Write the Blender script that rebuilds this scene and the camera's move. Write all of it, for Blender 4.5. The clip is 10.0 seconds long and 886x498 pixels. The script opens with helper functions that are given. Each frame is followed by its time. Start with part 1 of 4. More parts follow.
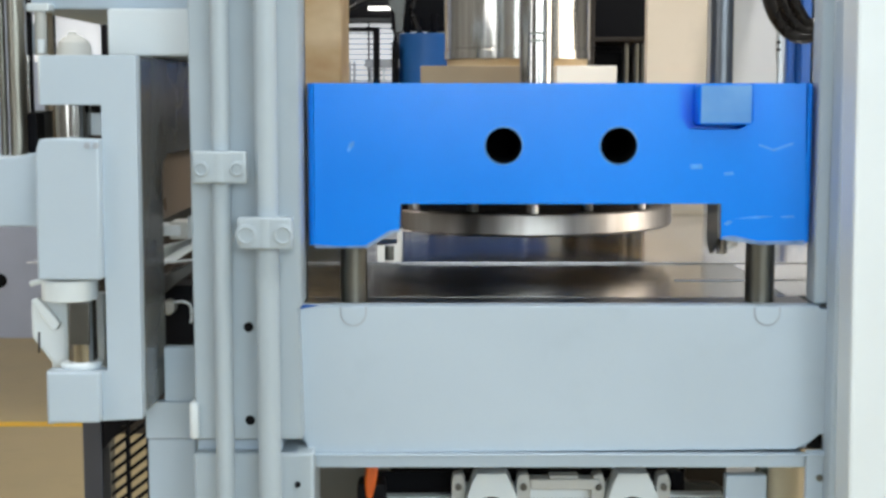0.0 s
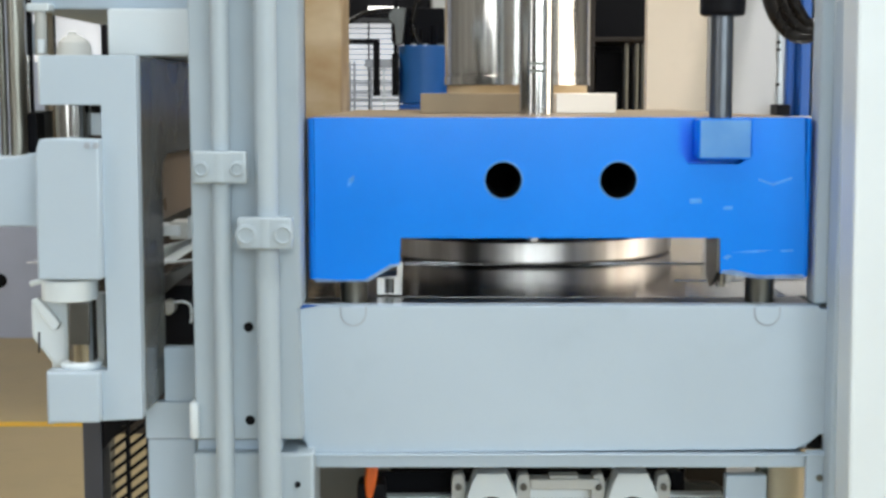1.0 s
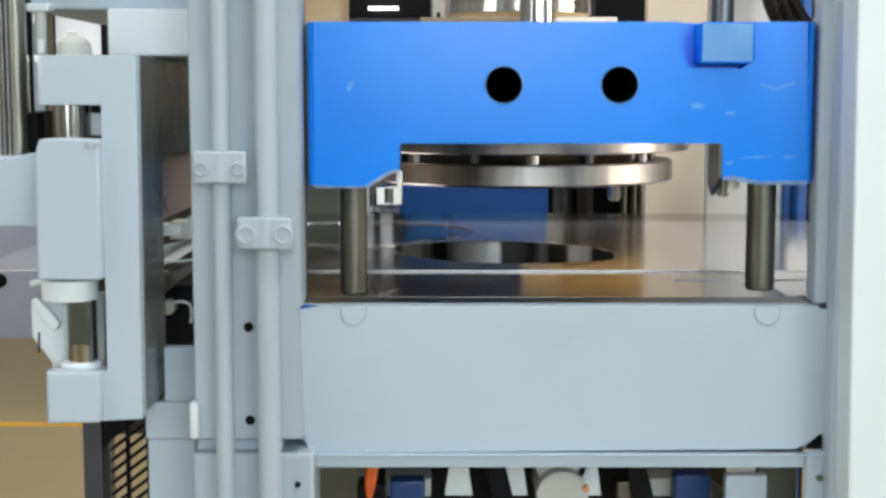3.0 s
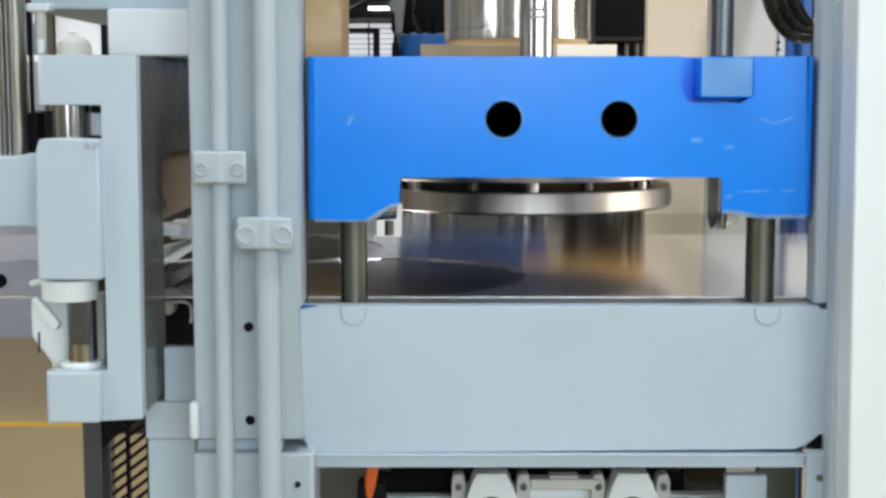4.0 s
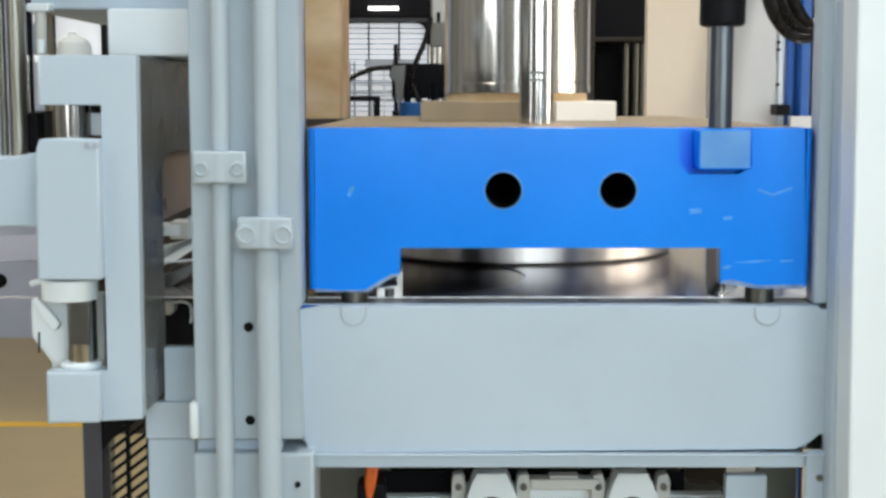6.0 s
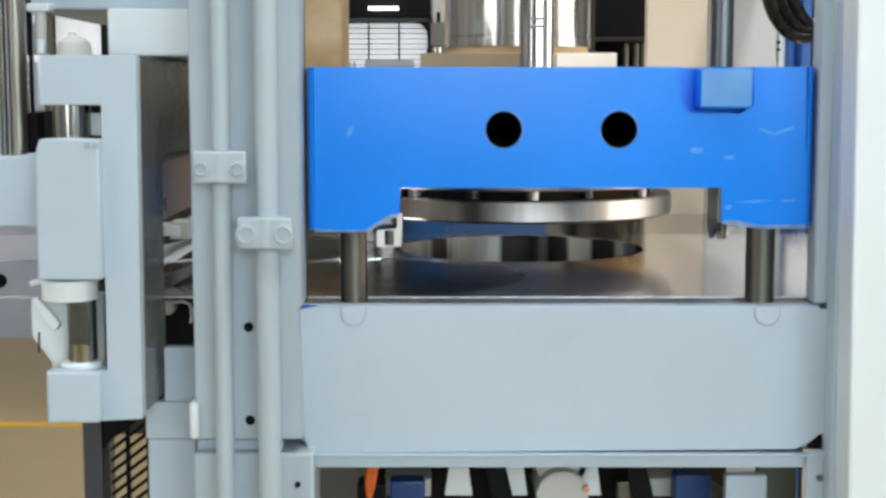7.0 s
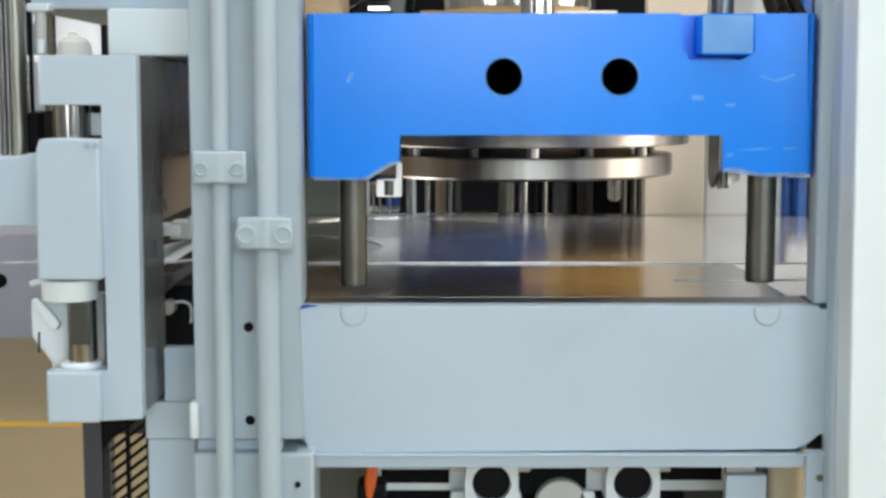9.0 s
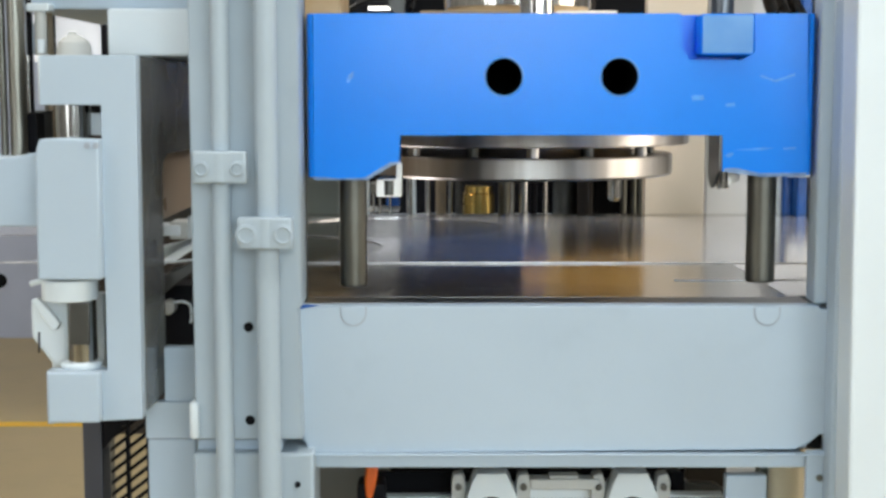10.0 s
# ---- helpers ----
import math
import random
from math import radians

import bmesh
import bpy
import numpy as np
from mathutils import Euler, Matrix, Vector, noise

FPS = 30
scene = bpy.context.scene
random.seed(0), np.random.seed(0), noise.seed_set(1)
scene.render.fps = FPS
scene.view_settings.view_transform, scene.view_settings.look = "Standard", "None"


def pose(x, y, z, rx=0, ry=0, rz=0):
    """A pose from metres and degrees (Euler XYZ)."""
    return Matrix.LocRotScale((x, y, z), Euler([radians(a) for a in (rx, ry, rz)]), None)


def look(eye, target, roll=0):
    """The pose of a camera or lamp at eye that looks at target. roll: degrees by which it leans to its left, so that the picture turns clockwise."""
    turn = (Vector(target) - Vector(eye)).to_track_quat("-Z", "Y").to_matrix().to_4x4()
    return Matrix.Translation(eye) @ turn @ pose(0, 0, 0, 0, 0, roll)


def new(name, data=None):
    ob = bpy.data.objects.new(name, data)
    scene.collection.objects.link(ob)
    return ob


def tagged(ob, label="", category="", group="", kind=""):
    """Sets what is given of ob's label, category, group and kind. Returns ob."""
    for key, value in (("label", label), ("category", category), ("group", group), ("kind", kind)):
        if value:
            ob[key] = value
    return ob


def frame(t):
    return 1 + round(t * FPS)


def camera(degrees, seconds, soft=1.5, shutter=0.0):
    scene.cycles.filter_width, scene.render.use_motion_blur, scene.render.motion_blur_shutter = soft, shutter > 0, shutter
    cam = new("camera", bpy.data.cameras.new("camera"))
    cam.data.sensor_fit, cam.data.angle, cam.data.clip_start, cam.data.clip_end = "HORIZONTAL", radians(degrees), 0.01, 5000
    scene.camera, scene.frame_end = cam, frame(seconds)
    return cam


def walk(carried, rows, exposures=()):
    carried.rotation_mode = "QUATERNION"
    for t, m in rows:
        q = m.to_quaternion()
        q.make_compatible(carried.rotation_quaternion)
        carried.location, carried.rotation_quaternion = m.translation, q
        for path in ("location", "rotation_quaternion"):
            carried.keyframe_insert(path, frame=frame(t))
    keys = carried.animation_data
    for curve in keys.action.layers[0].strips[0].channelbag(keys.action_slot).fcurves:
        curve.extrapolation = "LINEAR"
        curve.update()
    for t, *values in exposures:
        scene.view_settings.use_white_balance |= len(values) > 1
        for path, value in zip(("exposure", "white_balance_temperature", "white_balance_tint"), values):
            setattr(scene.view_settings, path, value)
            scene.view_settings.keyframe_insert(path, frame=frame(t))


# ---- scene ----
cam = camera(35.4893, 10.0, soft=3.0)
walk(cam, [(0, pose(0, 0, 1.55, 83.688, 0, 0)), (10, pose(0, 0, 1.55, 83.688, 0, 0))])

# ---- world and light ----
world = bpy.data.worlds.new("hall_world")
scene.world = world
world.use_nodes = True
sky = world.node_tree.nodes.new("ShaderNodeTexSky")
sky.sky_type, sky.sun_disc = "NISHITA", False
sky.sun_elevation, sky.sun_rotation = radians(40), radians(200)
world.node_tree.nodes["Background"].inputs["Strength"].default_value = 0.1
world.node_tree.links.new(sky.outputs["Color"], world.node_tree.nodes["Background"].inputs["Color"])
scene.view_settings.exposure = -0.23


def area(name, x, y, z, sx, sy, power, target, color=(1, 1, 1)):
    lamp = bpy.data.lights.new(name, "AREA")
    lamp.shape, lamp.size, lamp.size_y, lamp.energy, lamp.color = "RECTANGLE", sx, sy, power, color
    ob = new(name, lamp)
    ob.matrix_world = look((x, y, z), target)
    return ob


# lamps for two unseen windows behind the camera with a pillar between them
area("window_light", 0.35, -5.8, 3.0, 1.9, 2.7, 165, (0.35, 2, 2.0), (0.81, 0.93, 1.0))
area("window_light", 3.6, -5.8, 3.0, 3.9, 2.7, 300, (3.0, 2, 2.0), (0.81, 0.93, 1.0))
# west lamp added as fill, no source is seen on that side
area("side_fill_light", -6.8, -2.6, 2.8, 5.6, 3.0, 220, (0, 2.5, 1.2), (0.95, 0.98, 1.0))
# unseen warm source on the right, inferred from the brightly lit flange
area("east_window_light", 5.8, 2.2, 2.1, 4.2, 2.8, 190, (0.3, 2.9, 1.5), (1.0, 0.92, 0.80))
# overhead lamps added to light the hall, all out of view
for lx, ly, lp in ((-2.6, 1.2, 80), (1.4, 1.0, 140), (-2.6, 5.0, 85), (1.4, 5.0, 85)):
    area("overhead_fill", lx, ly, 5.18, 0.5, 2.4, lp, (lx, ly + 0.001, 0), (1.0, 0.97, 0.92))


# ---- materials ----
def material(name, color, rough=0.5, metal=0.0, spread=0.06, scale=6.0, bump=0.05, bump_scale=120.0, emit=0.0,
             stretch=(1, 1, 1), tint=None, stain=0.0, coat=0.0, rough_var=0.08, spec=0.5):
    m = bpy.data.materials.new(name)
    m.use_nodes = True
    nt = m.node_tree
    b = nt.nodes["Principled BSDF"]
    tex = nt.nodes.new("ShaderNodeTexCoord")
    mp = nt.nodes.new("ShaderNodeMapping")
    mp.inputs["Scale"].default_value = stretch
    nt.links.new(tex.outputs["Object"], mp.inputs["Vector"])
    big = nt.nodes.new("ShaderNodeTexNoise")
    big.inputs["Scale"].default_value, big.inputs["Detail"].default_value = scale, 6
    nt.links.new(mp.outputs["Vector"], big.inputs["Vector"])
    ramp = nt.nodes.new("ShaderNodeValToRGB")
    second = tint or color
    lo = [max(0, c * (1 - spread)) for c in second]
    hi = [min(1, c * (1 + spread)) for c in color]
    ramp.color_ramp.elements[0].position, ramp.color_ramp.elements[1].position = 0.3, 0.7
    ramp.color_ramp.elements[0].color, ramp.color_ramp.elements[1].color = (*lo, 1), (*hi, 1)
    nt.links.new(big.outputs["Fac"], ramp.inputs["Fac"])
    out = ramp.outputs["Color"]
    fine = nt.nodes.new("ShaderNodeTexNoise")
    fine.inputs["Scale"].default_value, fine.inputs["Detail"].default_value = bump_scale, 4
    nt.links.new(mp.outputs["Vector"], fine.inputs["Vector"])
    if stain:
        blot = nt.nodes.new("ShaderNodeTexNoise")
        blot.inputs["Scale"].default_value, blot.inputs["Detail"].default_value = scale * 5, 8
        nt.links.new(mp.outputs["Vector"], blot.inputs["Vector"])
        cut = nt.nodes.new("ShaderNodeMapRange")
        cut.inputs["From Min"].default_value, cut.inputs["From Max"].default_value = 0.6, 0.72
        cut.inputs["To Max"].default_value = stain
        nt.links.new(blot.outputs["Fac"], cut.inputs["Value"])
        mix = nt.nodes.new("ShaderNodeMixRGB")
        mix.inputs["Color2"].default_value = (*[c * 0.45 for c in color], 1)
        nt.links.new(cut.outputs["Result"], mix.inputs["Fac"])
        nt.links.new(out, mix.inputs["Color1"])
        out = mix.outputs["Color"]
    nt.links.new(out, b.inputs["Base Color"])
    rr = nt.nodes.new("ShaderNodeMapRange")
    rr.inputs["To Min"].default_value = max(0.02, rough - rough_var)
    rr.inputs["To Max"].default_value = min(1, rough + rough_var)
    nt.links.new(big.outputs["Fac"], rr.inputs["Value"])
    nt.links.new(rr.outputs["Result"], b.inputs["Roughness"])
    b.inputs["Metallic"].default_value = metal
    b.inputs["Coat Weight"].default_value = coat
    b.inputs["Specular IOR Level"].default_value = spec
    if bump:
        bp = nt.nodes.new("ShaderNodeBump")
        bp.inputs["Strength"].default_value, bp.inputs["Distance"].default_value = bump, 0.001
        nt.links.new(fine.outputs["Fac"], bp.inputs["Height"])
        nt.links.new(bp.outputs["Normal"], b.inputs["Normal"])
    if emit:
        b.inputs["Emission Color"].default_value = (*color, 1)
        b.inputs["Emission Strength"].default_value = emit
    return m


GREY = material("grey_machine_paint", (0.432, 0.526, 0.618), 0.42, spread=0.04, scale=3, bump=0.12, bump_scale=260, stain=0.05)
NAVY_GREY = material("navy_grey_paint", (0.05, 0.053, 0.068), 0.45, spread=0.12, scale=6, bump=0.08)
# darker and less blue than the grey of the bed
GREY_GREEN = material("column_grey_green_paint", (0.385, 0.46, 0.52), 0.44, spread=0.05, scale=3, bump=0.12, bump_scale=240, stain=0.08)
WHITE = material("white_machine_paint", (0.70, 0.77, 0.81), 0.4, spread=0.04, scale=4, bump=0.1, bump_scale=220)
BLUE = material("blue_machine_paint", (0.002, 0.222, 0.88), 0.22, spread=0.09, scale=3, bump=0.1, bump_scale=180, stain=0.05, spec=0.36)
DEEP_BLUE = material("dark_blue_paint", (0.008, 0.085, 0.36), 0.4, spread=0.12, scale=5, bump=0.1)
STEEL = material("ground_steel", (0.38, 0.36, 0.335), 0.15, 1.0, spread=0.2, scale=5, bump=0.05, bump_scale=60, stretch=(1, 6, 1), stain=0.18, rough_var=0.06)
SHEET = material("sheet_steel", (0.80, 0.79, 0.80), 0.14, 0.78, spread=0.08, scale=4, bump=0.03, bump_scale=40, rough_var=0.05)
# upright streaks in the colour imitate reflections of the hall
CHROME = material("chrome_painted_streaks", (0.76, 0.74, 0.71), 0.15, 1.0, spread=0.2, scale=60, bump=0.0, rough_var=0.03, stretch=(1, 1, 0.02), tint=(0.5, 0.47, 0.43))
# streaks in the tint stand in for reflections on the turned steel
DIE = material("die_steel_painted_streaks", (0.68, 0.66, 0.64), 0.32, 1.0, spread=0.15, scale=14, bump=0.04, bump_scale=90, stretch=(1, 1, 0.05), tint=(0.36, 0.31, 0.27))
# light and dark bands painted as reflections on the bore wall
BORE = material("bore_steel_painted_bands", (0.95, 0.94, 0.92), 0.3, 1.0, spread=0.05, scale=11, bump=0.02, bump_scale=90, stretch=(1, 1, 0.03), tint=(0.07, 0.065, 0.06))
# narrow ramp sharpens the painted bands
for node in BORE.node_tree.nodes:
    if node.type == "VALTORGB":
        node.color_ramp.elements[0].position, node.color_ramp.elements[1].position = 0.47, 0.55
DARK_STEEL = material("dark_steel", (0.12, 0.12, 0.115), 0.35, 0.9, spread=0.2, scale=12, bump=0.1, bump_scale=120)
GUN = material("burnished_steel", (0.15, 0.145, 0.125), 0.38, 1.0, spread=0.2, scale=10, bump=0.08, bump_scale=150)
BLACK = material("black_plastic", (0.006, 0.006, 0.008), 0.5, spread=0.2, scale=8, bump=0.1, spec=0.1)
RUBBER = material("black_rubber_hose", (0.007, 0.006, 0.006), 0.28, spread=0.2, scale=20, bump=0.12, spec=0.35)
BEIGE = material("beige_paint", (0.66, 0.575, 0.46), 0.5, spread=0.05, scale=3, bump=0.08, stain=0.06)
TAN = material("tan_primer", (0.28, 0.215, 0.14), 0.6, spread=0.15, scale=8, bump=0.1, stain=0.1)
OCHRE = material("ochre_paint", (0.66, 0.54, 0.36), 0.5, spread=0.1, scale=7, bump=0.06, tint=(0.42, 0.25, 0.09), stretch=(0.6, 0.6, 1))
BRASS = material("brass", (0.55, 0.38, 0.12), 0.25, 1.0, spread=0.12, scale=10, bump=0.04)
ORANGE = material("orange_plastic", (0.75, 0.13, 0.015), 0.4, spread=0.08)
FLOOR = material("ochre_floor_coating", (0.40, 0.315, 0.17), 0.45, spread=0.12, scale=1.5, bump=0.1, bump_scale=30, stain=0.15)
YELLOW = material("yellow_floor_line", (0.75, 0.45, 0.03), 0.5, spread=0.08)
WALL = material("hall_wall_paint", (0.30, 0.30, 0.30), 0.7, spread=0.04, scale=1, bump=0.05)
CEIL = material("hall_roof_sheet", (0.5, 0.51, 0.5), 0.6, spread=0.05, scale=1, bump=0.05)
CABINET = material("grey_cabinet_paint", (0.36, 0.40, 0.47), 0.4, spread=0.05, scale=3, bump=0.06)
PALE = material("pale_grey_panel", (0.52, 0.53, 0.51), 0.5, spread=0.05, scale=2, bump=0.05)
DAY = material("daylight_pane", (0.93, 0.96, 1.0), 0.5, spread=0.02, emit=0.55, bump=0)
# glow added to the second window's pane to brighten it
DAY_DIM = material("glowing_pale_pane", (0.86, 0.88, 0.92), 0.5, spread=0.03, emit=0.5, bump=0)
TUBE = material("lamp_diffuser", (1.0, 0.97, 0.92), 0.5, spread=0.01, emit=4.0, bump=0)
CHIP = material("chipped_paint_edge", (0.20, 0.29, 0.42), 0.5, spread=0.5, scale=40, bump=0.2, tint=(0.03, 0.17, 0.55))
# pale blue for the block's painted glare and for the bore rims
PALE_BLUE = material("pale_blue_glare_and_rims", (0.10, 0.29, 0.60), 0.3, spread=0.12, scale=14, bump=0.08, tint=(0.05, 0.25, 0.68))
SCUFF = material("scuffed_blue", (0.05, 0.30, 0.92), 0.45, spread=0.3, scale=60, bump=0.2)
WARM = material("warm_ochre_paint", (0.92, 0.52, 0.15), 0.45, spread=0.15, scale=5, bump=0.05)
DULL = material("dull_grey_panel", (0.17, 0.17, 0.155), 0.5, spread=0.1, scale=4, bump=0.08)
SOLENOID = material("navy_plastic", (0.008, 0.05, 0.2), 0.4, spread=0.15, scale=8)
MID_BLUE = material("mid_blue_paint", (0.021, 0.15, 0.49), 0.4, spread=0.12, scale=5, bump=0.08)
ZINC = material("zinc_plate", (0.78, 0.78, 0.77), 0.38, 0.85, spread=0.2, scale=40, bump=0.1)
FOOT = material("grey_green_paint", (0.15, 0.175, 0.16), 0.5, spread=0.1, scale=5, bump=0.06)
# stronger light and dark streaks painted in place of the pins' reflections
PIN = material("chrome_painted_reflections", (0.86, 0.85, 0.83), 0.12, 1.0, spread=0.08, scale=70, bump=0.0, rough_var=0.03, stretch=(1, 1, 0.02), tint=(0.14, 0.135, 0.125))
POST = material("olive_chrome_post", (0.27, 0.26, 0.225), 0.38, 1.0, spread=0.1, scale=40, bump=0.0, stretch=(1, 1, 0.02), tint=(0.2, 0.195, 0.17))
TIE = material("dark_bright_rod", (0.13, 0.14, 0.155), 0.36, 1.0, spread=0.1, scale=20, bump=0.0)
PUNCH = material("dark_punch_steel", (0.05, 0.045, 0.04), 0.35, 0.6, spread=0.2, scale=8, bump=0.05)
COPPER = material("copper_fitting", (0.75, 0.33, 0.18), 0.3, 1.0, spread=0.1)
GUARD = material("brown_guard_paint", (0.04, 0.033, 0.028), 0.5, spread=0.2, scale=5, bump=0.1, spec=0.25)
LIGHT = material("light_grey_cabinet", (0.62, 0.62, 0.62), 0.45, spread=0.04, scale=2, bump=0.05)
# darker than the grey of the feeder's front frame
SIDE_GREY = material("dark_grey_side_plate", (0.14, 0.155, 0.16), 0.24, spread=0.15, scale=5, bump=0.06, bump_scale=90, tint=(0.11, 0.112, 0.108), stain=0.2)
TAN_PLATE = material("tan_plate_finish", (0.36, 0.275, 0.20), 0.3, spread=0.1, scale=6, bump=0.04)
SLATE = material("slate_table_paint", (0.42, 0.46, 0.58), 0.4, spread=0.05, scale=3, bump=0.06)
# tone of the ram flange where light falls on it
LIT_FLANGE = material("lit_flange_white", (0.90, 0.85, 0.78), 0.4, spread=0.05, scale=5, bump=0.05)
# cream tone of the board below the bed when it is lit
CREAM = material("cream_lit_board", (0.93, 0.83, 0.62), 0.4, spread=0.06, scale=5, bump=0.05)
# near-black that stands for the shade inside holes and slots
RECESS_SHADE = material("recess_shade_black", (0.008, 0.008, 0.009), 0.9, spread=0.2, bump=0.05, spec=0.1)


# ---- building helpers ----
ORIGIN = {}


def thing(name, at, label, category, kind="", group=""):
    ob = new(name)
    ob.empty_display_size = 0.05
    ob.location = at
    ORIGIN[ob] = Vector(at)
    return tagged(ob, label, category, group, kind)


def part(name, bm, mat, parent, label="", smooth=True):
    bmesh.ops.recalc_face_normals(bm, faces=bm.faces)
    base = ORIGIN[parent]
    bmesh.ops.translate(bm, verts=bm.verts, vec=-base)
    me = bpy.data.meshes.new(name)
    bm.to_mesh(me)
    bm.free()
    me.materials.append(mat)
    if smooth:
        me.shade_smooth()
        me.set_sharp_from_angle(angle=radians(21))
    ob = new(name, me)
    ob.parent = parent
    ORIGIN[ob] = base
    if label:
        ob["label"] = label
    return ob


def solid(name, bm, mat, label, category, kind="", group="", at=None):
    """One mesh as a thing of its own, with its origin at its base."""
    bmesh.ops.recalc_face_normals(bm, faces=bm.faces)
    if at is None:
        cs = [v.co for v in bm.verts]
        at = Vector(((min(c.x for c in cs) + max(c.x for c in cs)) / 2, (min(c.y for c in cs) + max(c.y for c in cs)) / 2, min(c.z for c in cs)))
    at = Vector(at)
    bmesh.ops.translate(bm, verts=bm.verts, vec=-at)
    me = bpy.data.meshes.new(name)
    bm.to_mesh(me)
    bm.free()
    me.materials.append(mat)
    me.shade_smooth()
    me.set_sharp_from_angle(angle=radians(21))
    ob = new(name, me)
    ob.location = at
    ORIGIN[ob] = at
    return tagged(ob, label, category, group, kind)


def box(x0, x1, y0, y1, z0, z1, bevel=0.002, bm=None):
    bm = bm or bmesh.new()
    made = bmesh.ops.create_cube(bm, size=1)["verts"]
    for v in made:
        v.co = Vector((x0 if v.co.x < 0 else x1, y0 if v.co.y < 0 else y1, z0 if v.co.z < 0 else z1))
    if bevel:
        edges = list({e for v in made for e in v.link_edges})
        bmesh.ops.bevel(bm, geom=edges, offset=bevel, segments=2, affect="EDGES", profile=0.5)
    return bm


def rod(a, b, r0, r1=None, seg=32, bevel=0.0, bm=None):
    """A round bar from a to b."""
    bm = bm or bmesh.new()
    a, b = Vector(a), Vector(b)
    d = b - a
    m = Matrix.Translation((a + b) / 2) @ d.to_track_quat("Z", "Y").to_matrix().to_4x4()
    made = bmesh.ops.create_cone(bm, cap_ends=True, segments=seg, radius1=r0, radius2=r0 if r1 is None else r1, depth=d.length, matrix=m)["verts"]
    if bevel:
        caps = [e for e in {e for v in made for e in v.link_edges} if any(len(f.verts) > 4 for f in e.link_faces)]
        bmesh.ops.bevel(bm, geom=caps, offset=bevel, segments=2, affect="EDGES", profile=0.5)
    return bm


def prism(outline, y0, y1, bevel=0.002, bm=None, holes=()):
    """An upright plate: an outline of (x, z) from y0 to y1, with round holes (x, z, r)."""
    return sheet_of(outline, y0, y1, holes, "y", bevel, bm)


def circle(cx, cy, r, seg):
    return [(cx + r * math.cos(2 * math.pi * i / seg), cy + r * math.sin(2 * math.pi * i / seg)) for i in range(seg)]


def sheet_of(outline, a, b, holes=(), axis="y", bevel=0.0, bm=None, seg=64):
    """A plate of an outline with round holes, thick from a to b along the axis."""
    bm = bm or bmesh.new()
    put = (lambda p, k: Vector((p[0], k, p[1]))) if axis == "y" else ((lambda p, k: Vector((p[0], p[1], k))) if axis == "z" else (lambda p, k: Vector((k, p[0], p[1]))))
    edges = []
    for i, loop in enumerate([list(outline)] + [circle(h[0], h[1], h[2], seg) for h in holes]):
        vs = [bm.verts.new(put(p, a)) for p in loop]
        es = [bm.edges.new((vs[j], vs[(j + 1) % len(vs)])) for j in range(len(vs))]
        edges += es
    if holes:
        faces = [g for g in bmesh.ops.triangle_fill(bm, use_beauty=True, edges=edges)["geom"] if isinstance(g, bmesh.types.BMFace)]
    else:
        faces = [bm.faces.new(vs)]
    more = bmesh.ops.extrude_face_region(bm, geom=faces)["geom"]
    moved = [g for g in more if isinstance(g, bmesh.types.BMVert)]
    bmesh.ops.translate(bm, verts=moved, vec=put((0, 0), b) - put((0, 0), a))
    bm.normal_update()
    if bevel:
        rim = []
        for e in bm.edges:
            if len(e.link_faces) == 2 and e.calc_face_angle(0) > 0.6:
                rim.append(e)
        bmesh.ops.bevel(bm, geom=rim, offset=bevel, segments=2, affect="EDGES", profile=0.5, clamp_overlap=True)
    return bm


def lathe(profile, cx, cy, seg=64, bm=None):
    """A turned body: (radius, z) points round an upright axis, closed."""
    bm = bm or bmesh.new()
    rings = []
    for i in range(seg):
        a = 2 * math.pi * i / seg
        rings.append([bm.verts.new((cx + r * math.cos(a), cy + r * math.sin(a), z)) for r, z in profile])
    n = len(profile)
    for i in range(seg):
        p, q = rings[i], rings[(i + 1) % seg]
        for j in range(n):
            k = (j + 1) % n
            if profile[j][0] < 1e-6 and profile[k][0] < 1e-6:
                continue
            bm.faces.new((p[j], q[j], q[k], p[k]))
    bmesh.ops.remove_doubles(bm, verts=bm.verts, dist=1e-6)
    return bm


def tube(points, r, seg=20, bm=None):
    """A bent round hose along a smooth line through the points."""
    bm = bm or bmesh.new()
    pts = [Vector(p) for p in points]
    path = []
    for i in range(len(pts) - 1):
        p0, p1, p2, p3 = pts[max(i - 1, 0)], pts[i], pts[i + 1], pts[min(i + 2, len(pts) - 1)]
        for k in range(6):
            t = k / 6
            path.append(0.5 * (2 * p1 + (p2 - p0) * t + (2 * p0 - 5 * p1 + 4 * p2 - p3) * t * t + (3 * p1 - p0 - 3 * p2 + p3) * t ** 3))
    path.append(pts[-1])
    rings = []
    for i, p in enumerate(path):
        d = (path[min(i + 1, len(path) - 1)] - path[max(i - 1, 0)]).normalized()
        q = d.to_track_quat("Z", "Y")
        rings.append([bm.verts.new(p + q @ Vector((r * math.cos(2 * math.pi * k / seg), r * math.sin(2 * math.pi * k / seg), 0))) for k in range(seg)])
    for a, b in zip(rings, rings[1:]):
        for k in range(seg):
            bm.faces.new((a[k], a[(k + 1) % seg], b[(k + 1) % seg], b[k]))
    bm.faces.new(rings[0]), bm.faces.new(rings[-1][::-1])
    return bm


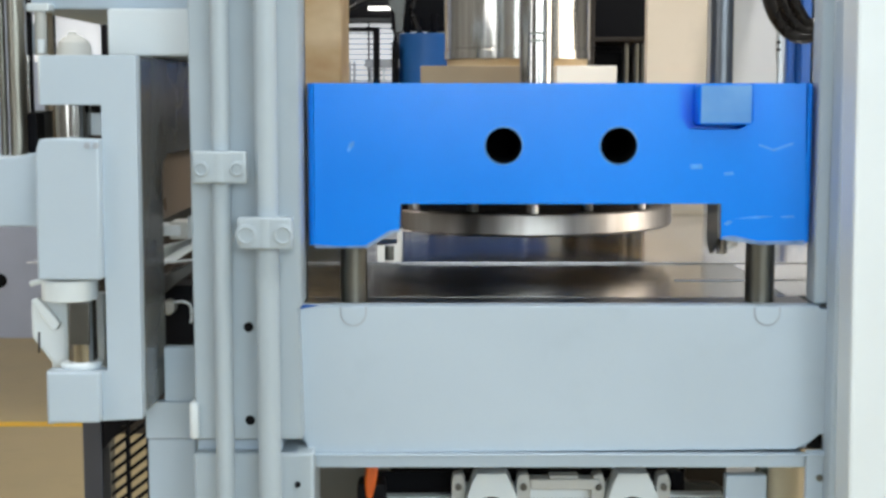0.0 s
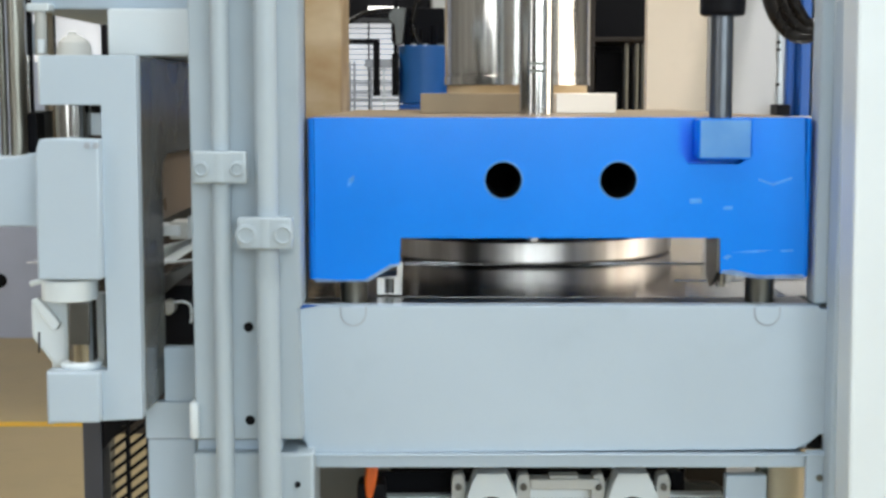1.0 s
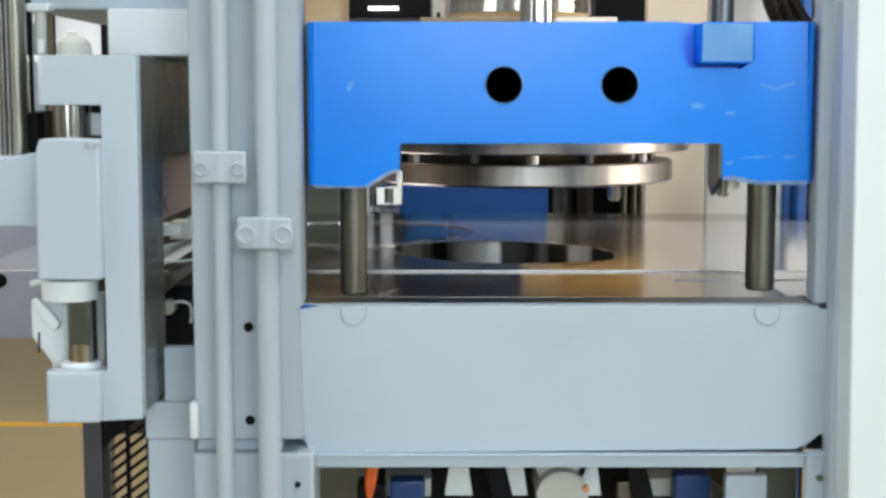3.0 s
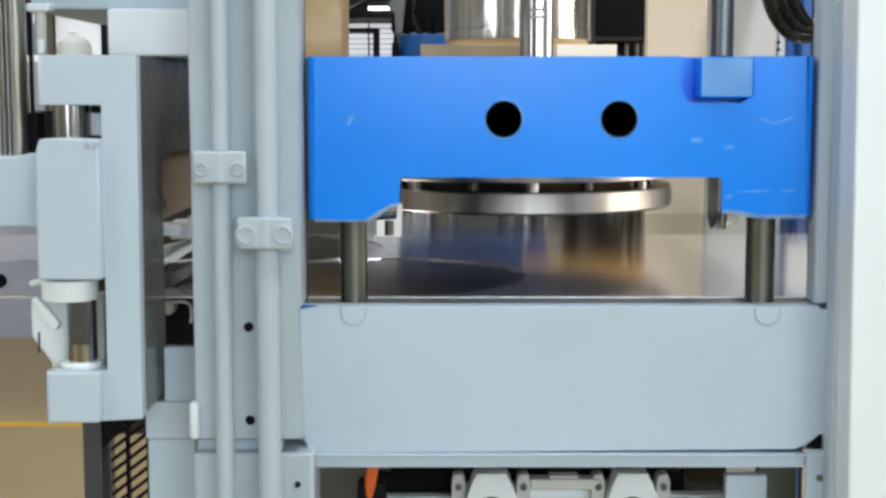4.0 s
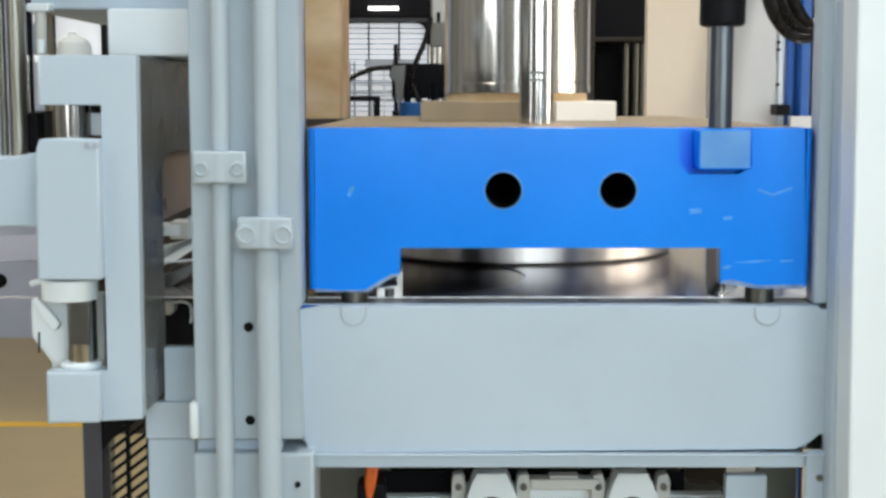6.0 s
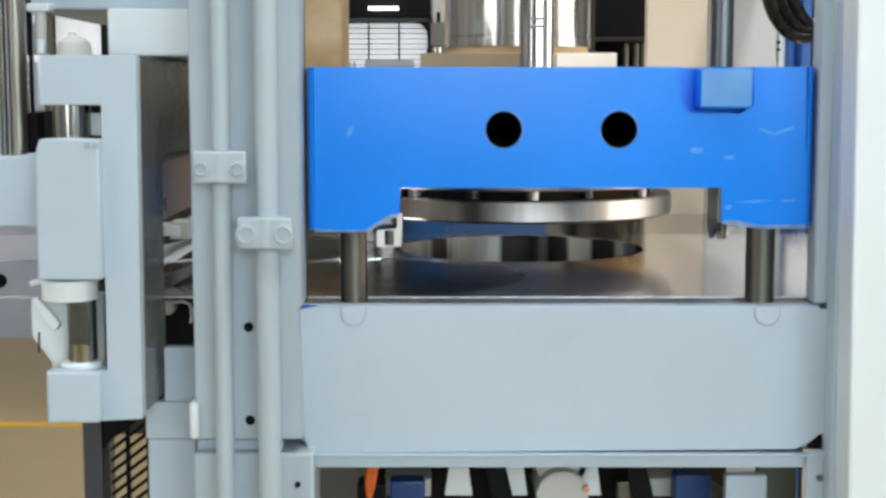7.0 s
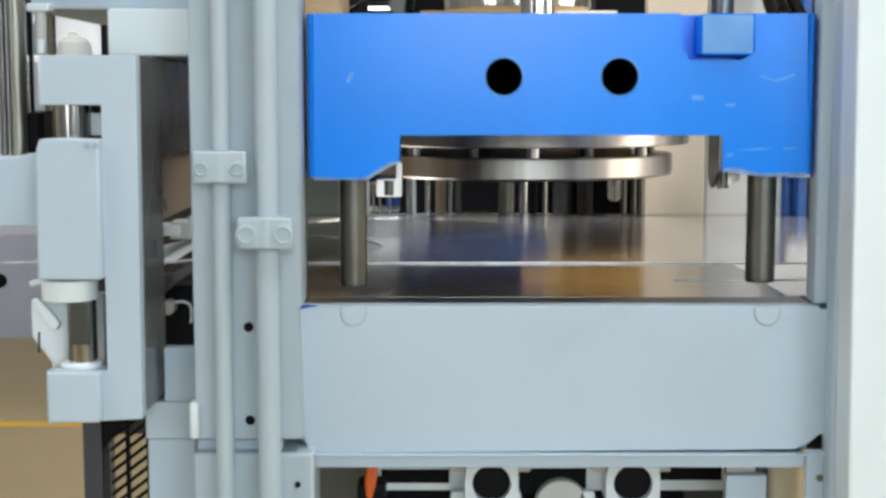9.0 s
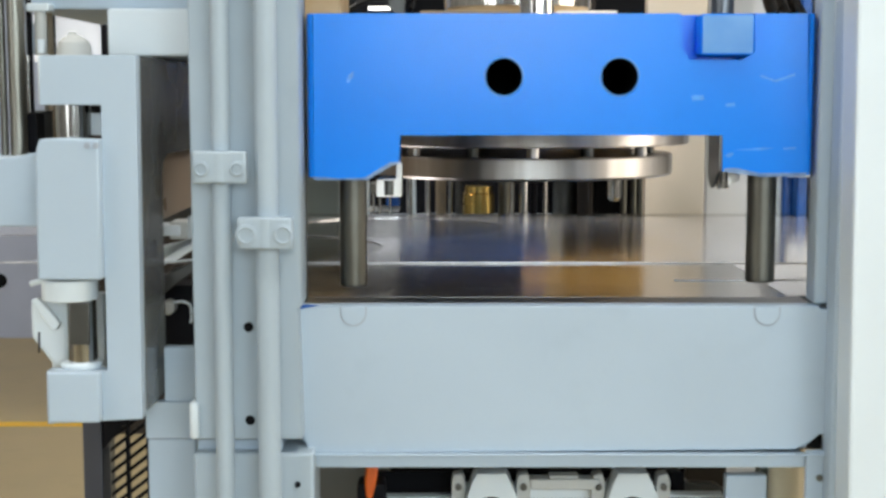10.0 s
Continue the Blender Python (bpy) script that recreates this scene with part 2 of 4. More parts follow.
# ---- hall ----
def build_hall():
    solid("floor", box(-7, 6, -6, 14, -0.1, 0, 0), FLOOR, "ochre brown coated factory floor", "floor", "structure")
    solid("floor_line", box(-7, -0.9, 6.399, 6.479, 0.0, 0.004, 0), YELLOW, "yellow painted line on the factory floor", "floor marking", "structure")
    solid("ceiling", box(-7, 6, -6, 14, 5.3, 5.5, 0), CEIL, "grey sheet metal hall roof", "ceiling", "structure")
    solid("wall_west", box(-7.2, -7, -6.2, 14.2, 0, 5.3, 0), WALL, "pale painted hall wall", "wall", "structure")
    solid("wall_east", box(6, 6.2, -6.2, 14.2, 0, 5.3, 0), WALL, "pale painted hall wall", "wall", "structure")
    solid("wall_south", box(-7, 6, -6.2, -6, 0, 5.3, 0), WALL, "pale painted hall wall", "wall", "structure")
    solid("wall_north", box(-7, 6, 14, 14.2, 0, 5.3, 0), WALL, "pale painted hall wall", "wall", "structure")
    # lamp fittings added above the overhead lamps, out of view
    for lx, ly in ((-2.6, 1.2), (1.4, 1.0), (-2.6, 5.0), (1.4, 5.0)):
        lamp = thing("added_ceiling_light", (lx, ly, 5.2), "long white lamp under the roof, added out of view", "ceiling light", group="hall lamps")
        part("frame", box(lx - 0.28, lx + 0.28, ly - 1.25, ly + 1.25, 5.22, 5.3, 0.01), WHITE, lamp)
        part("diffuser", box(lx - 0.25, lx + 0.25, ly - 1.2, ly + 1.2, 5.2, 5.22, 0), TUBE, lamp, "glowing diffuser")


build_hall()

# ---- the press: frame ----
XD, YD = 0.1436, 2.63          # axis of the die
BED_Z, SHEET_Z = 1.2605, 1.2612
HOLE_R, PITCH, ROW = 0.2375, 0.498, 0.415


def build_bed():
    bed = thing("press_bed", (0.17, 2.6, 0), "light grey welded press bed with polished steel top", "press bed", "structure")
    x0, x1 = -0.2011, 0.5473
    zt, zb = 1.2612, 1.0523
    front = [(x0, zt), (x1 - 0.026, zt), (x1 - 0.026, zt - 0.004), (x1, zt - 0.006), (x1, 1.0805), (x1 - 0.022, 1.0789), (x1 - 0.034, 1.0676),
             (x1 - 0.055, 1.0579), (x0 + 0.024, zb), (x0 + 0.012, 1.0587), (x0 + 0.006, 1.0725)]
    fp = part("front_panel", prism(front, 1.895, 1.925, 0.004), GREY, bed, "light grey painted front plate")
    part("side_panel", box(x0, x0 + 0.03, 1.926, 3.38, zb, zt - 0.022, 0.002), GREY, bed)
    part("side_panel", box(x1 - 0.06, x1 - 0.03, 1.926, 3.38, zb, zt - 0.022, 0.002), GREY, bed)
    part("back_panel", box(x0, x1 - 0.03, 3.381, 3.41, zb, zt - 0.022, 0.002), GREY, bed)
    top = [(x0 + 0.004, 1.985), (x1 - 0.03, 1.985), (x1 - 0.03, 1.995), (0.96, 1.995), (0.96, 3.41), (-0.36, 3.41), (-0.36, 1.995), (x0 + 0.004, 1.995)]
    part("edge_strip", box(x0 + 0.004, x1 - 0.03, 1.926, 1.984, BED_Z - 0.02, BED_Z - 0.0004, 0.0), DARK_STEEL, bed, "dark strip along the bed edge")
    part("chute_plate", box(XD - 0.26, XD + 0.26, 2.36, 2.9, 0.985, 0.998, 0.001), STEEL, bed, "bare steel plate that catches the blanks")
    part("chute_wall", box(XD - 0.262, XD - 0.256, 2.36, 2.9, 0.9985, BED_Z - 0.2, 0), DARK_STEEL, bed)
    part("chute_wall", box(XD + 0.256, XD + 0.262, 2.36, 2.9, 0.9985, BED_Z - 0.2, 0), DARK_STEEL, bed)
    part("bolster_plate", sheet_of(top, BED_Z - 0.02, BED_Z, [(XD, YD, HOLE_R + 0.004)], "z", 0), STEEL, bed, "polished steel bolster plate with oil streaks", smooth=False)
    # matt pad added to hide the blue reflection and read as bright
    part("pale_pad", box(0.50, 0.95, 1.999, 2.375, BED_Z + 0.0001, BED_Z + 0.0005, 0), LIGHT, bed, "pale matt pad added over a blue reflection on the bolster")
    part("bright_line", box(0.365, 0.62, 2.155, 2.172, BED_Z + 0.0001, BED_Z + 0.0005, 0), WHITE, bed, "thin white line on the bolster")
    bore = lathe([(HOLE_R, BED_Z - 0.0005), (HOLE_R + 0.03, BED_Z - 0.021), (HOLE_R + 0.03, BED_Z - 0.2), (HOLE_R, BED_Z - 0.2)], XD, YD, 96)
    part("die_ring", bore, BORE, bed, "bored die ring with bands painted as reflections")
    for px in (-0.1241, 0.4485):
        r = 0.0165
        half = [(px + r * math.cos(a), zt - 0.010 + r * math.sin(a)) for a in [math.pi + i * math.pi / 16 for i in range(17)]]
        part("bushing", prism([(px - r, zt - 0.0008)] + half + [(px + r, zt - 0.0008)], 1.8925, 1.897, 0.001), GREY, fp, "painted-over bushing boss")
        rim = [(px + (r + 0.002) * math.cos(a), zt - 0.010 + (r + 0.002) * math.sin(a)) for a in [math.pi + i * math.pi / 16 for i in range(17)]]
        part("bushing_seam", prism([(px - r - 0.002, zt - 0.0012)] + rim + [(px + r + 0.002, zt - 0.0012)], 1.8942, 1.8966, 0), CABINET, fp, "darker seam round the bushing")
    part("paint_smear", prism([(-0.2063, 1.2526), (-0.2038, 1.2613), (-0.1905, 1.2636), (-0.1702, 1.262), (-0.1906, 1.2581), (-0.2, 1.2557)], 1.8935, 1.8945, 0), DEEP_BLUE, fp, "smear of blue paint on the corner")
    return bed


def build_frame():
    fr = thing("press_frame", (0, 1.95, 0), "light grey welded press frame with columns and cross beam", "press frame", "structure")
    part("column", prism([(-0.3394, 1.0813), (-0.1925, 1.0813), (-0.1974, 1.2625), (-0.1925, 1.2648), (-0.1925, 3.2), (-0.3394, 3.2)], 1.86, 1.94, 0.004), GREY_GREEN, fr)
    part("column", box(0.5155, 0.5442, 1.905, 1.945, 1.2625, 3.2, 0.004), GREY, fr)
    part("column_flange", box(0.5322, 0.5497, 1.86, 1.904, 0.2, 3.2, 0.004), GREY, fr)
    # dark strip added behind the left gap to stand for its shade
    part("gap_strip", box(-0.235, -0.1934, 1.946, 1.962, 1.2542, 1.729, 0), DARK_STEEL, fr, "dark strip for the shade in the slide's gap")
    part("gap_strip", box(0.5257, 0.56, 1.946, 1.985, 1.2542, 1.729, 0), GREY, fr)
    part("cross_beam", box(-0.181, 0.5096, 1.9, 1.96, 1.0306, 1.0485, 0.002), GREY, fr, "light grey cross beam below the bed")
    # black block put into the corner gap in place of its shade
    part("gap_shade", box(0.485, 0.552, 1.93, 1.955, 1.0495, 1.09, 0.002), RUBBER, fr, "black block for the shaded gap under the bed corner")
    part("shelf_strip", box(-0.2223, 0.5464, 1.884, 1.90, 1.0512, 1.0536, 0.0), GREY, fr)
    part("lower_post", box(-0.3433, -0.1782, 1.862, 1.96, 0.0, 1.0615, 0.004), GREY_GREEN, fr)
    part("lower_post", box(0.5081, 0.5516, 1.892, 1.90, 0.0, 1.0571, 0.002), GREY, fr)
    part("spacer_block", box(-0.3413, -0.2234, 1.885, 1.95, 1.0549, 1.075, 0.002), GREY, fr, "recessed grey spacer block")
    for px, pz, y in ((-0.2644, 1.2375, 1.86), (-0.2641, 1.1082, 1.86)):
        # no hole is cut, a black disc carries its shade
        part("bolt_hole_shade", rod((px, y - 0.0008, pz), (px, y + 0.01, pz), 0.0068, seg=20), RECESS_SHADE, fr, "black disc for the shade in a tapped hole")
    part("screw", rod((-0.2001, 1.858, 1.0177), (-0.2001, 1.87, 1.0177), 0.004, seg=20), BLACK, fr)
    part("screw", rod((0.5271, 1.889, 1.0182), (0.5271, 1.90, 1.0182), 0.0045, seg=20), GUN, fr)
    part("crown", box(-0.3394, 0.565, 1.865, 3.0, 3.201, 3.5, 0.008), GREY, fr, "light grey press crown")
    for rx in (-0.19, 0.45):
        part("rear_leg", box(rx, rx + 0.05, 3.3, 3.38, 0, 1.0523 - 0.001, 0.003), GREY, fr)
    return fr


def build_right_cover():
    cover = thing("side_cover", (0.62, 1.8, 0), "white painted sheet metal side cover beside the press", "machine cover", "structure")
    part("panel", prism([(0.5527, 0), (1.04, 0), (1.04, 2.2), (0.5258, 2.2)], 1.8, 1.99, 0.006), WHITE, cover)


def build_pipe(px0, px1, half, y, label):
    """A straight service pipe on the column, leaning slightly to fit the camera's view."""
    r = half
    p = thing("service_pipe", (px1, y, 0.3), label, "pipe", group="service pipes")
    part("pipe", rod((px1, y, 0.3), (px0, y, 2.3), r, seg=40), GREY_GREEN, p)
    return p


def build_clamp(cx, cz, w, h, y, back, ring):
    cl = thing("pipe_clamp", (cx, back, cz - h / 2), "light grey two-bolt pipe clamp on the column", "pipe clamp", group="pipe clamps")
    part("saddle", box(cx - w / 2, cx + w / 2, y, y + 0.012, cz - h / 2, cz + h / 2, 0.004), GREY_GREEN, cl)
    part("base", box(cx - w / 2 + 0.004, cx + w / 2 - 0.004, y + 0.0125, back, cz - h / 2 + 0.004, cz + h / 2 - 0.004, 0.001), GREY_GREEN, cl)
    for sx in (-1, 1):
        bx = cx + sx * w * 0.335
        b = part("bolt", lathe([(0.0, 0.0), (ring, 0.0), (ring, 0.002), (ring * 0.72, 0.0035), (ring * 0.6, 0.0012), (0, 0.0012)], 0, 0, 28), GREY_GREEN, cl, "socket head bolt")
        b.matrix_basis = Matrix.Translation(Vector((bx, y - 0.0002, cz - 0.002)) - ORIGIN[cl]) @ pose(0, 0, 0, 90, 0, 0) @ Matrix.Translation(ORIGIN[cl])
        # socket drawn as a darker disc, the shade of its recess in colour
        part("socket", rod((bx, y - 0.0012, cz - 0.002), (bx, y - 0.0002, cz - 0.002), ring * 0.55, seg=6), CABINET, b, "darker grey disc for the shaded hexagon socket").matrix_basis = b.matrix_basis.inverted()
    part("pipe_strap", rod((cx, y + 0.0135, cz - h / 2 + 0.001), (cx, y + 0.0135, cz + h / 2 - 0.001), 0.0148, seg=32, bevel=0.002), GREY_GREEN, cl, "rounded strap over the pipe")
    return cl


bed = build_bed()
build_frame()
build_right_cover()
build_pipe(-0.2919, -0.2976, 0.0123, 1.838, "slim light grey painted pipe down the column")
build_pipe(-0.2317, -0.2362, 0.0152, 1.834, "light grey painted pipe down the column")
build_clamp(-0.2932, 1.4568, 0.0709, 0.0428, 1.812, 1.862, 0.0105)
build_clamp(-0.2333, 1.371, 0.072, 0.0426, 1.802, 1.862, 0.0140)


# ---- the press: moving slide ----
def build_slide():
    sl = thing("press_slide", (XD, 2.4, 1.4352), "bright blue painted press slide with scuffed corners", "press slide")
    y0 = 1.911
    outline = [(-0.1856, 1.6618), (0.5068, 1.6618), (0.511, 1.4414), (0.386, 1.4477), (0.385, 1.4959), (-0.0591, 1.4959), (-0.0608, 1.457), (-0.0733, 1.4547), (-0.1007, 1.4383), (-0.1857, 1.4399)]
    holes = [(0.0836, 1.5762, 0.025), (0.2423, 1.5762, 0.025)]
    zt = 1.6618
    # front plate in two layers, the outer one cut out round the pocket
    outer = [(-0.1772, 1.6618), (0.325, 1.6618), (0.3259, 1.6153), (0.3386, 1.5984), (0.4082, 1.5984), (0.4265, 1.6099), (0.4252, 1.6618), (0.4984, 1.6618), (0.5025, 1.4399), (0.3861, 1.4461), (0.385, 1.4959), (-0.0591, 1.4959), (-0.0608, 1.457), (-0.0733, 1.4547), (-0.1007, 1.4368), (-0.1779, 1.4368)]
    part("front_plate", sheet_of(outer, y0, y0 + 0.035, holes, "y", 0), BLUE, sl, smooth=False)
    part("inner_plate", sheet_of(outline, y0 + 0.0352, y0 + 0.075, holes, "y", 0), BLUE, sl, smooth=False)
    for side, edge, inner, low in ((-1, -0.1875, -0.1782, 1.4383), (1, 0.5107, 0.501, 1.4414)):
        w = abs(edge - inner)
        curve = [(inner + side * w * math.sin(a), y0 + w * (1 - math.cos(a)) * 1.6) for a in (0, 0.3, 0.6, 0.9, 1.2, 1.5708)]
        part("rounded_edge", sheet_of(curve + [(edge, y0 + 0.035), (inner, y0 + 0.035)], low, zt, (), "z", 0), BLUE, sl)
    # bare chips along the leg bottoms and scuffs in the paint
    for chip in ([(-0.1779, 1.4391), (-0.1436, 1.4368), (-0.1085, 1.4375), (-0.0733, 1.4586), (-0.06, 1.4601), (-0.06, 1.457), (-0.0709, 1.4547), (-0.1046, 1.4344), (-0.1779, 1.4344)], [(0.3875, 1.45), (0.4023, 1.4516), (0.4376, 1.4438), (0.5015, 1.4446), (0.5017, 1.4391), (0.4377, 1.4391), (0.3876, 1.4461)]):
        part("bare_edge", prism(chip, y0 - 0.0006, y0 + 0.034, 0.0), CHIP, sl, "pale bare edge with chipped paint")
    for scuff in ([(-0.1324, 1.5685), (-0.1293, 1.5792), (-0.1223, 1.5831), (-0.1231, 1.5762), (-0.1293, 1.5677)], [(0.3411, 1.5508), (0.3574, 1.5508), (0.3583, 1.5446), (0.342, 1.5438)], [(0.3879, 1.5392), (0.4003, 1.5407), (0.4011, 1.5361), (0.3887, 1.5353)],
                  [(0.4018, 1.4757), (0.4367, 1.4788), (0.4577, 1.4788), (0.4368, 1.4757)], [(0.4679, 1.4788), (0.4857, 1.4796), (0.4866, 1.4773), (0.4695, 1.4765)], [(0.3887, 1.4679), (0.3956, 1.4726), (0.4019, 1.471), (0.3942, 1.4656)]):
        part("scuff", prism(scuff, y0 - 0.0004, y0 + 0.001, 0.0), SCUFF, sl, "pale scuff in the blue paint")
    part("v_mark", prism([(0.4358, 1.5785), (0.4553, 1.5715), (0.4821, 1.5808), (0.4822, 1.5777), (0.4561, 1.5685), (0.435, 1.5762)], y0 - 0.0004, y0 + 0.001, 0.0), SCUFF, sl, "pale V-shaped mark on the slide front")
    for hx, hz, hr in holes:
        # black liner puts the shade inside the bore into its colour
        part("bore", lathe([(hr - 0.0006, 0.0), (hr + 0.004, 0.0), (hr + 0.004, 0.3), (0.0, 0.3), (0.0, 0.296), (hr - 0.0006, 0.296)], 0, 0, 40), RECESS_SHADE, sl, "drilled bore lined black for its shade").matrix_basis = \
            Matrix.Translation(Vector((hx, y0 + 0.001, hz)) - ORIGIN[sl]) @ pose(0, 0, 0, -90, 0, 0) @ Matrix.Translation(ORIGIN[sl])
        part("hole_rim", lathe([(hr + 0.0002, 0.0), (hr + 0.0022, 0.0), (hr + 0.0018, 0.0007), (hr + 0.0002, 0.0011)], 0, 0, 48), PALE_BLUE, sl, "pale blue rim of the bore").matrix_basis = \
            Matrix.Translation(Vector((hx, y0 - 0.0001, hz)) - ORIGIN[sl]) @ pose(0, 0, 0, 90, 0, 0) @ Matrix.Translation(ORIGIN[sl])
    xl, xr = -0.1859, 0.5089
    zn = 1.4967
    part("top_plate", box(xl, xr, y0 + 0.076, 3.06, zt - 0.03, zt, 0.002), TAN, sl, "bare tan slide top")
    part("rib", box(xl, xl + 0.03, y0 + 0.076, 3.06, zn, zt - 0.0305, 0.001), DULL, sl)
    part("rib", box(xr - 0.03, xr, y0 + 0.076, 3.06, zn, zt - 0.0305, 0.001), DULL, sl)
    part("back_plate", box(xl + 0.031, xr - 0.031, 3.02, 3.06, zn, zt - 0.0305, 0.001), BLUE, sl)
    part("bottom_plate", box(xl + 0.031, xr - 0.031, y0 + 0.076, 3.019, zn + 0.002, zn + 0.03, 0), BLUE, sl)
    # dark bar carries the shadow line between slide and column
    part("gap_filler", box(-0.2, -0.188, 1.965, 2.4, 1.442, zt - 0.002, 0), DARK_STEEL, sl, "dark bar standing in for shade beside the slide")
    part("pocket_block", box(0.3504, 0.4232, 1.899, 1.945, 1.605, 1.6611, 0.004), BLUE, sl, "glossy blue block in the pocket")
    # glare on the block's front painted as a thin paler face
    part("glare_face", box(0.3526, 0.4208, 1.8986, 1.8992, 1.608, 1.6588, 0), PALE_BLUE, sl, "pale blue face painted as glare on the block")
    # tie rod on the block
    rx = 0.3834
    part("tie_rod", rod((rx, y0 + 0.012, zt), (rx, y0 + 0.012, zt + 0.16), 0.0156, seg=32), TIE, sl, "dark grey steel tie rod")
    part("rod_collar", rod((rx, y0 + 0.012, zt + 0.139), (rx, y0 + 0.012, zt + 0.20), 0.031, seg=32, bevel=0.005), BLACK, sl, "black rod collar")
    # main ram and guide rod
    cx, cy = 0.1397, 2.63
    rr = 0.1358
    part("ram", lathe([(0, zt + 0.05), (rr + 0.001, zt + 0.05), (rr + 0.001, zt + 0.066), (rr - 0.001, zt + 0.067), (rr - 0.001, zt + 0.0695), (rr, zt + 0.0705), (rr, zt + 1.75), (0, zt + 1.75)], cx, cy, 96), CHROME, sl, "polished chrome ram")
    part("ram_collar", lathe([(0, zt + 0.0), (rr - 0.004, zt + 0.0), (rr - 0.004, zt + 0.0495), (0, zt + 0.0495)], cx, cy, 96), OCHRE, sl, "ochre ram collar")
    # flange in two tones: tan on its shaded left, white where it is lit
    part("ram_flange", box(-0.0391, 0.1448, 2.42, 2.85, zt, zt + 0.0345, 0.002), TAN, sl, "flange block under the ram, shaded part in tan")
    part("ram_flange", box(0.1966, 0.3013, 2.42, 2.85, zt, zt + 0.0345, 0.002), LIT_FLANGE, sl, "flange block under the ram, lit part in warm white")
    gx, gy = 0.1488, 2.22
    gr = 0.0272
    rod_profile = [(0, zt), (gr, zt), (gr, zt + 1.75), (0, zt + 1.75)]
    for z0 in (zt + 0.0665, zt + 0.078):
        part("slot", box(gx - 0.0115, gx + 0.0115, gy - gr - 0.0006, gy - gr + 0.012, z0, z0 + 0.0045, 0), GUN, sl, "short dark bar on the guide rod")
    part("guide_rod", lathe(rod_profile, gx, gy, 48), CHROME, sl, "polished guide rod with two dark bars")
    # upper die shoe, clamped under the slide
    zu = 1.4625
    part("die_shoe", lathe([(0, zu), (0.315, zu), (0.317, zu + 0.002), (0.317, zn - 0.001), (0, zn - 0.001)], XD, YD, 128), DIE, sl, "ground steel upper die shoe")
    # guide posts under the legs
    for px, pb, top, rad in ((-0.1263, 1.2815, 1.4369, 0.0191), (0.4491, 1.288, 1.4401, 0.0203)):
        part("guide_post", rod((px, 1.948, pb), (px, 1.948, top + 0.004), rad, seg=40, bevel=0.004), GUN, sl, "burnished steel guide post")
    # clamps by the notch
    part("die_clamp", prism([(-0.0961, 1.4306), (-0.0962, 1.4049), (-0.0594, 1.4049), (-0.0592, 1.4546), (-0.0672, 1.4546), (-0.0673, 1.4322)], 1.99, 2.03, 0.001), DIE, sl, "bare steel die clamp")
    part("clamp_body", box(-0.0935, -0.0675, 2.032, 2.06, 1.408, 1.4315, 0.002), ZINC, sl, "bare steel clamp body")
    part("clamp_screw", rod((-0.0777, 1.992, 1.4081), (-0.0777, 1.992, 1.429), 0.007, seg=20), DARK_STEEL, sl)
    part("die_clamp", prism([(0.3939, 1.4551), (0.4106, 1.4551), (0.4108, 1.4455), (0.4253, 1.4408), (0.4255, 1.4296), (0.3979, 1.4184)], 1.985, 2.02, 0.001), ZINC, sl, "bare steel die clamp")
    part("clamp_screw", rod((0.4029, 1.99, 1.4175), (0.4029, 1.99, 1.4477), 0.008, seg=20), CHROME, sl)
    part("notch_plate", sheet_of([(y0 + 0.003, 1.4951), (y0 + 0.085, 1.4951), (y0 + 0.085, 1.4352), (y0 + 0.06, 1.4196), (y0 + 0.04, 1.4258), (y0 + 0.003, 1.4477)], 0.3857 - 0.004, 0.3857 - 0.0003, (), "x", 0), DARK_STEEL, sl, "dark plate over the leg's inner side")
    # stripper plate, sprung under the shoe
    zl, zh = 1.4055, 1.4447
    st = part("stripper_plate", lathe([(0, zl), (0.284, zl), (0.288, zl + 0.004), (0.288, zh - 0.003), (0.285, zh), (0, zh)], XD, YD, 128), DIE, sl, "bright turned stripper plate")
    # dark disc added to darken what the strip reflects
    part("punch_face", lathe([(0, zl - 0.0012), (0.274, zl - 0.0012), (0.276, zl - 0.0002), (0, zl - 0.0002)], XD, YD, 96), PUNCH, st, "dark disc added under the stripper plate")
    for a in range(0, 360, 24):
        rad = 0.27 if a % 48 else 0.245
        px, py = XD + rad * math.cos(radians(a + 8)), YD + rad * math.sin(radians(a + 8))
        part("spring_pin", rod((px, py, zh), (px, py, zu + 0.004), 0.011, seg=20), DIE if a % 48 else DARK_STEEL, st)
    return sl, st


slide, stripper = build_slide()


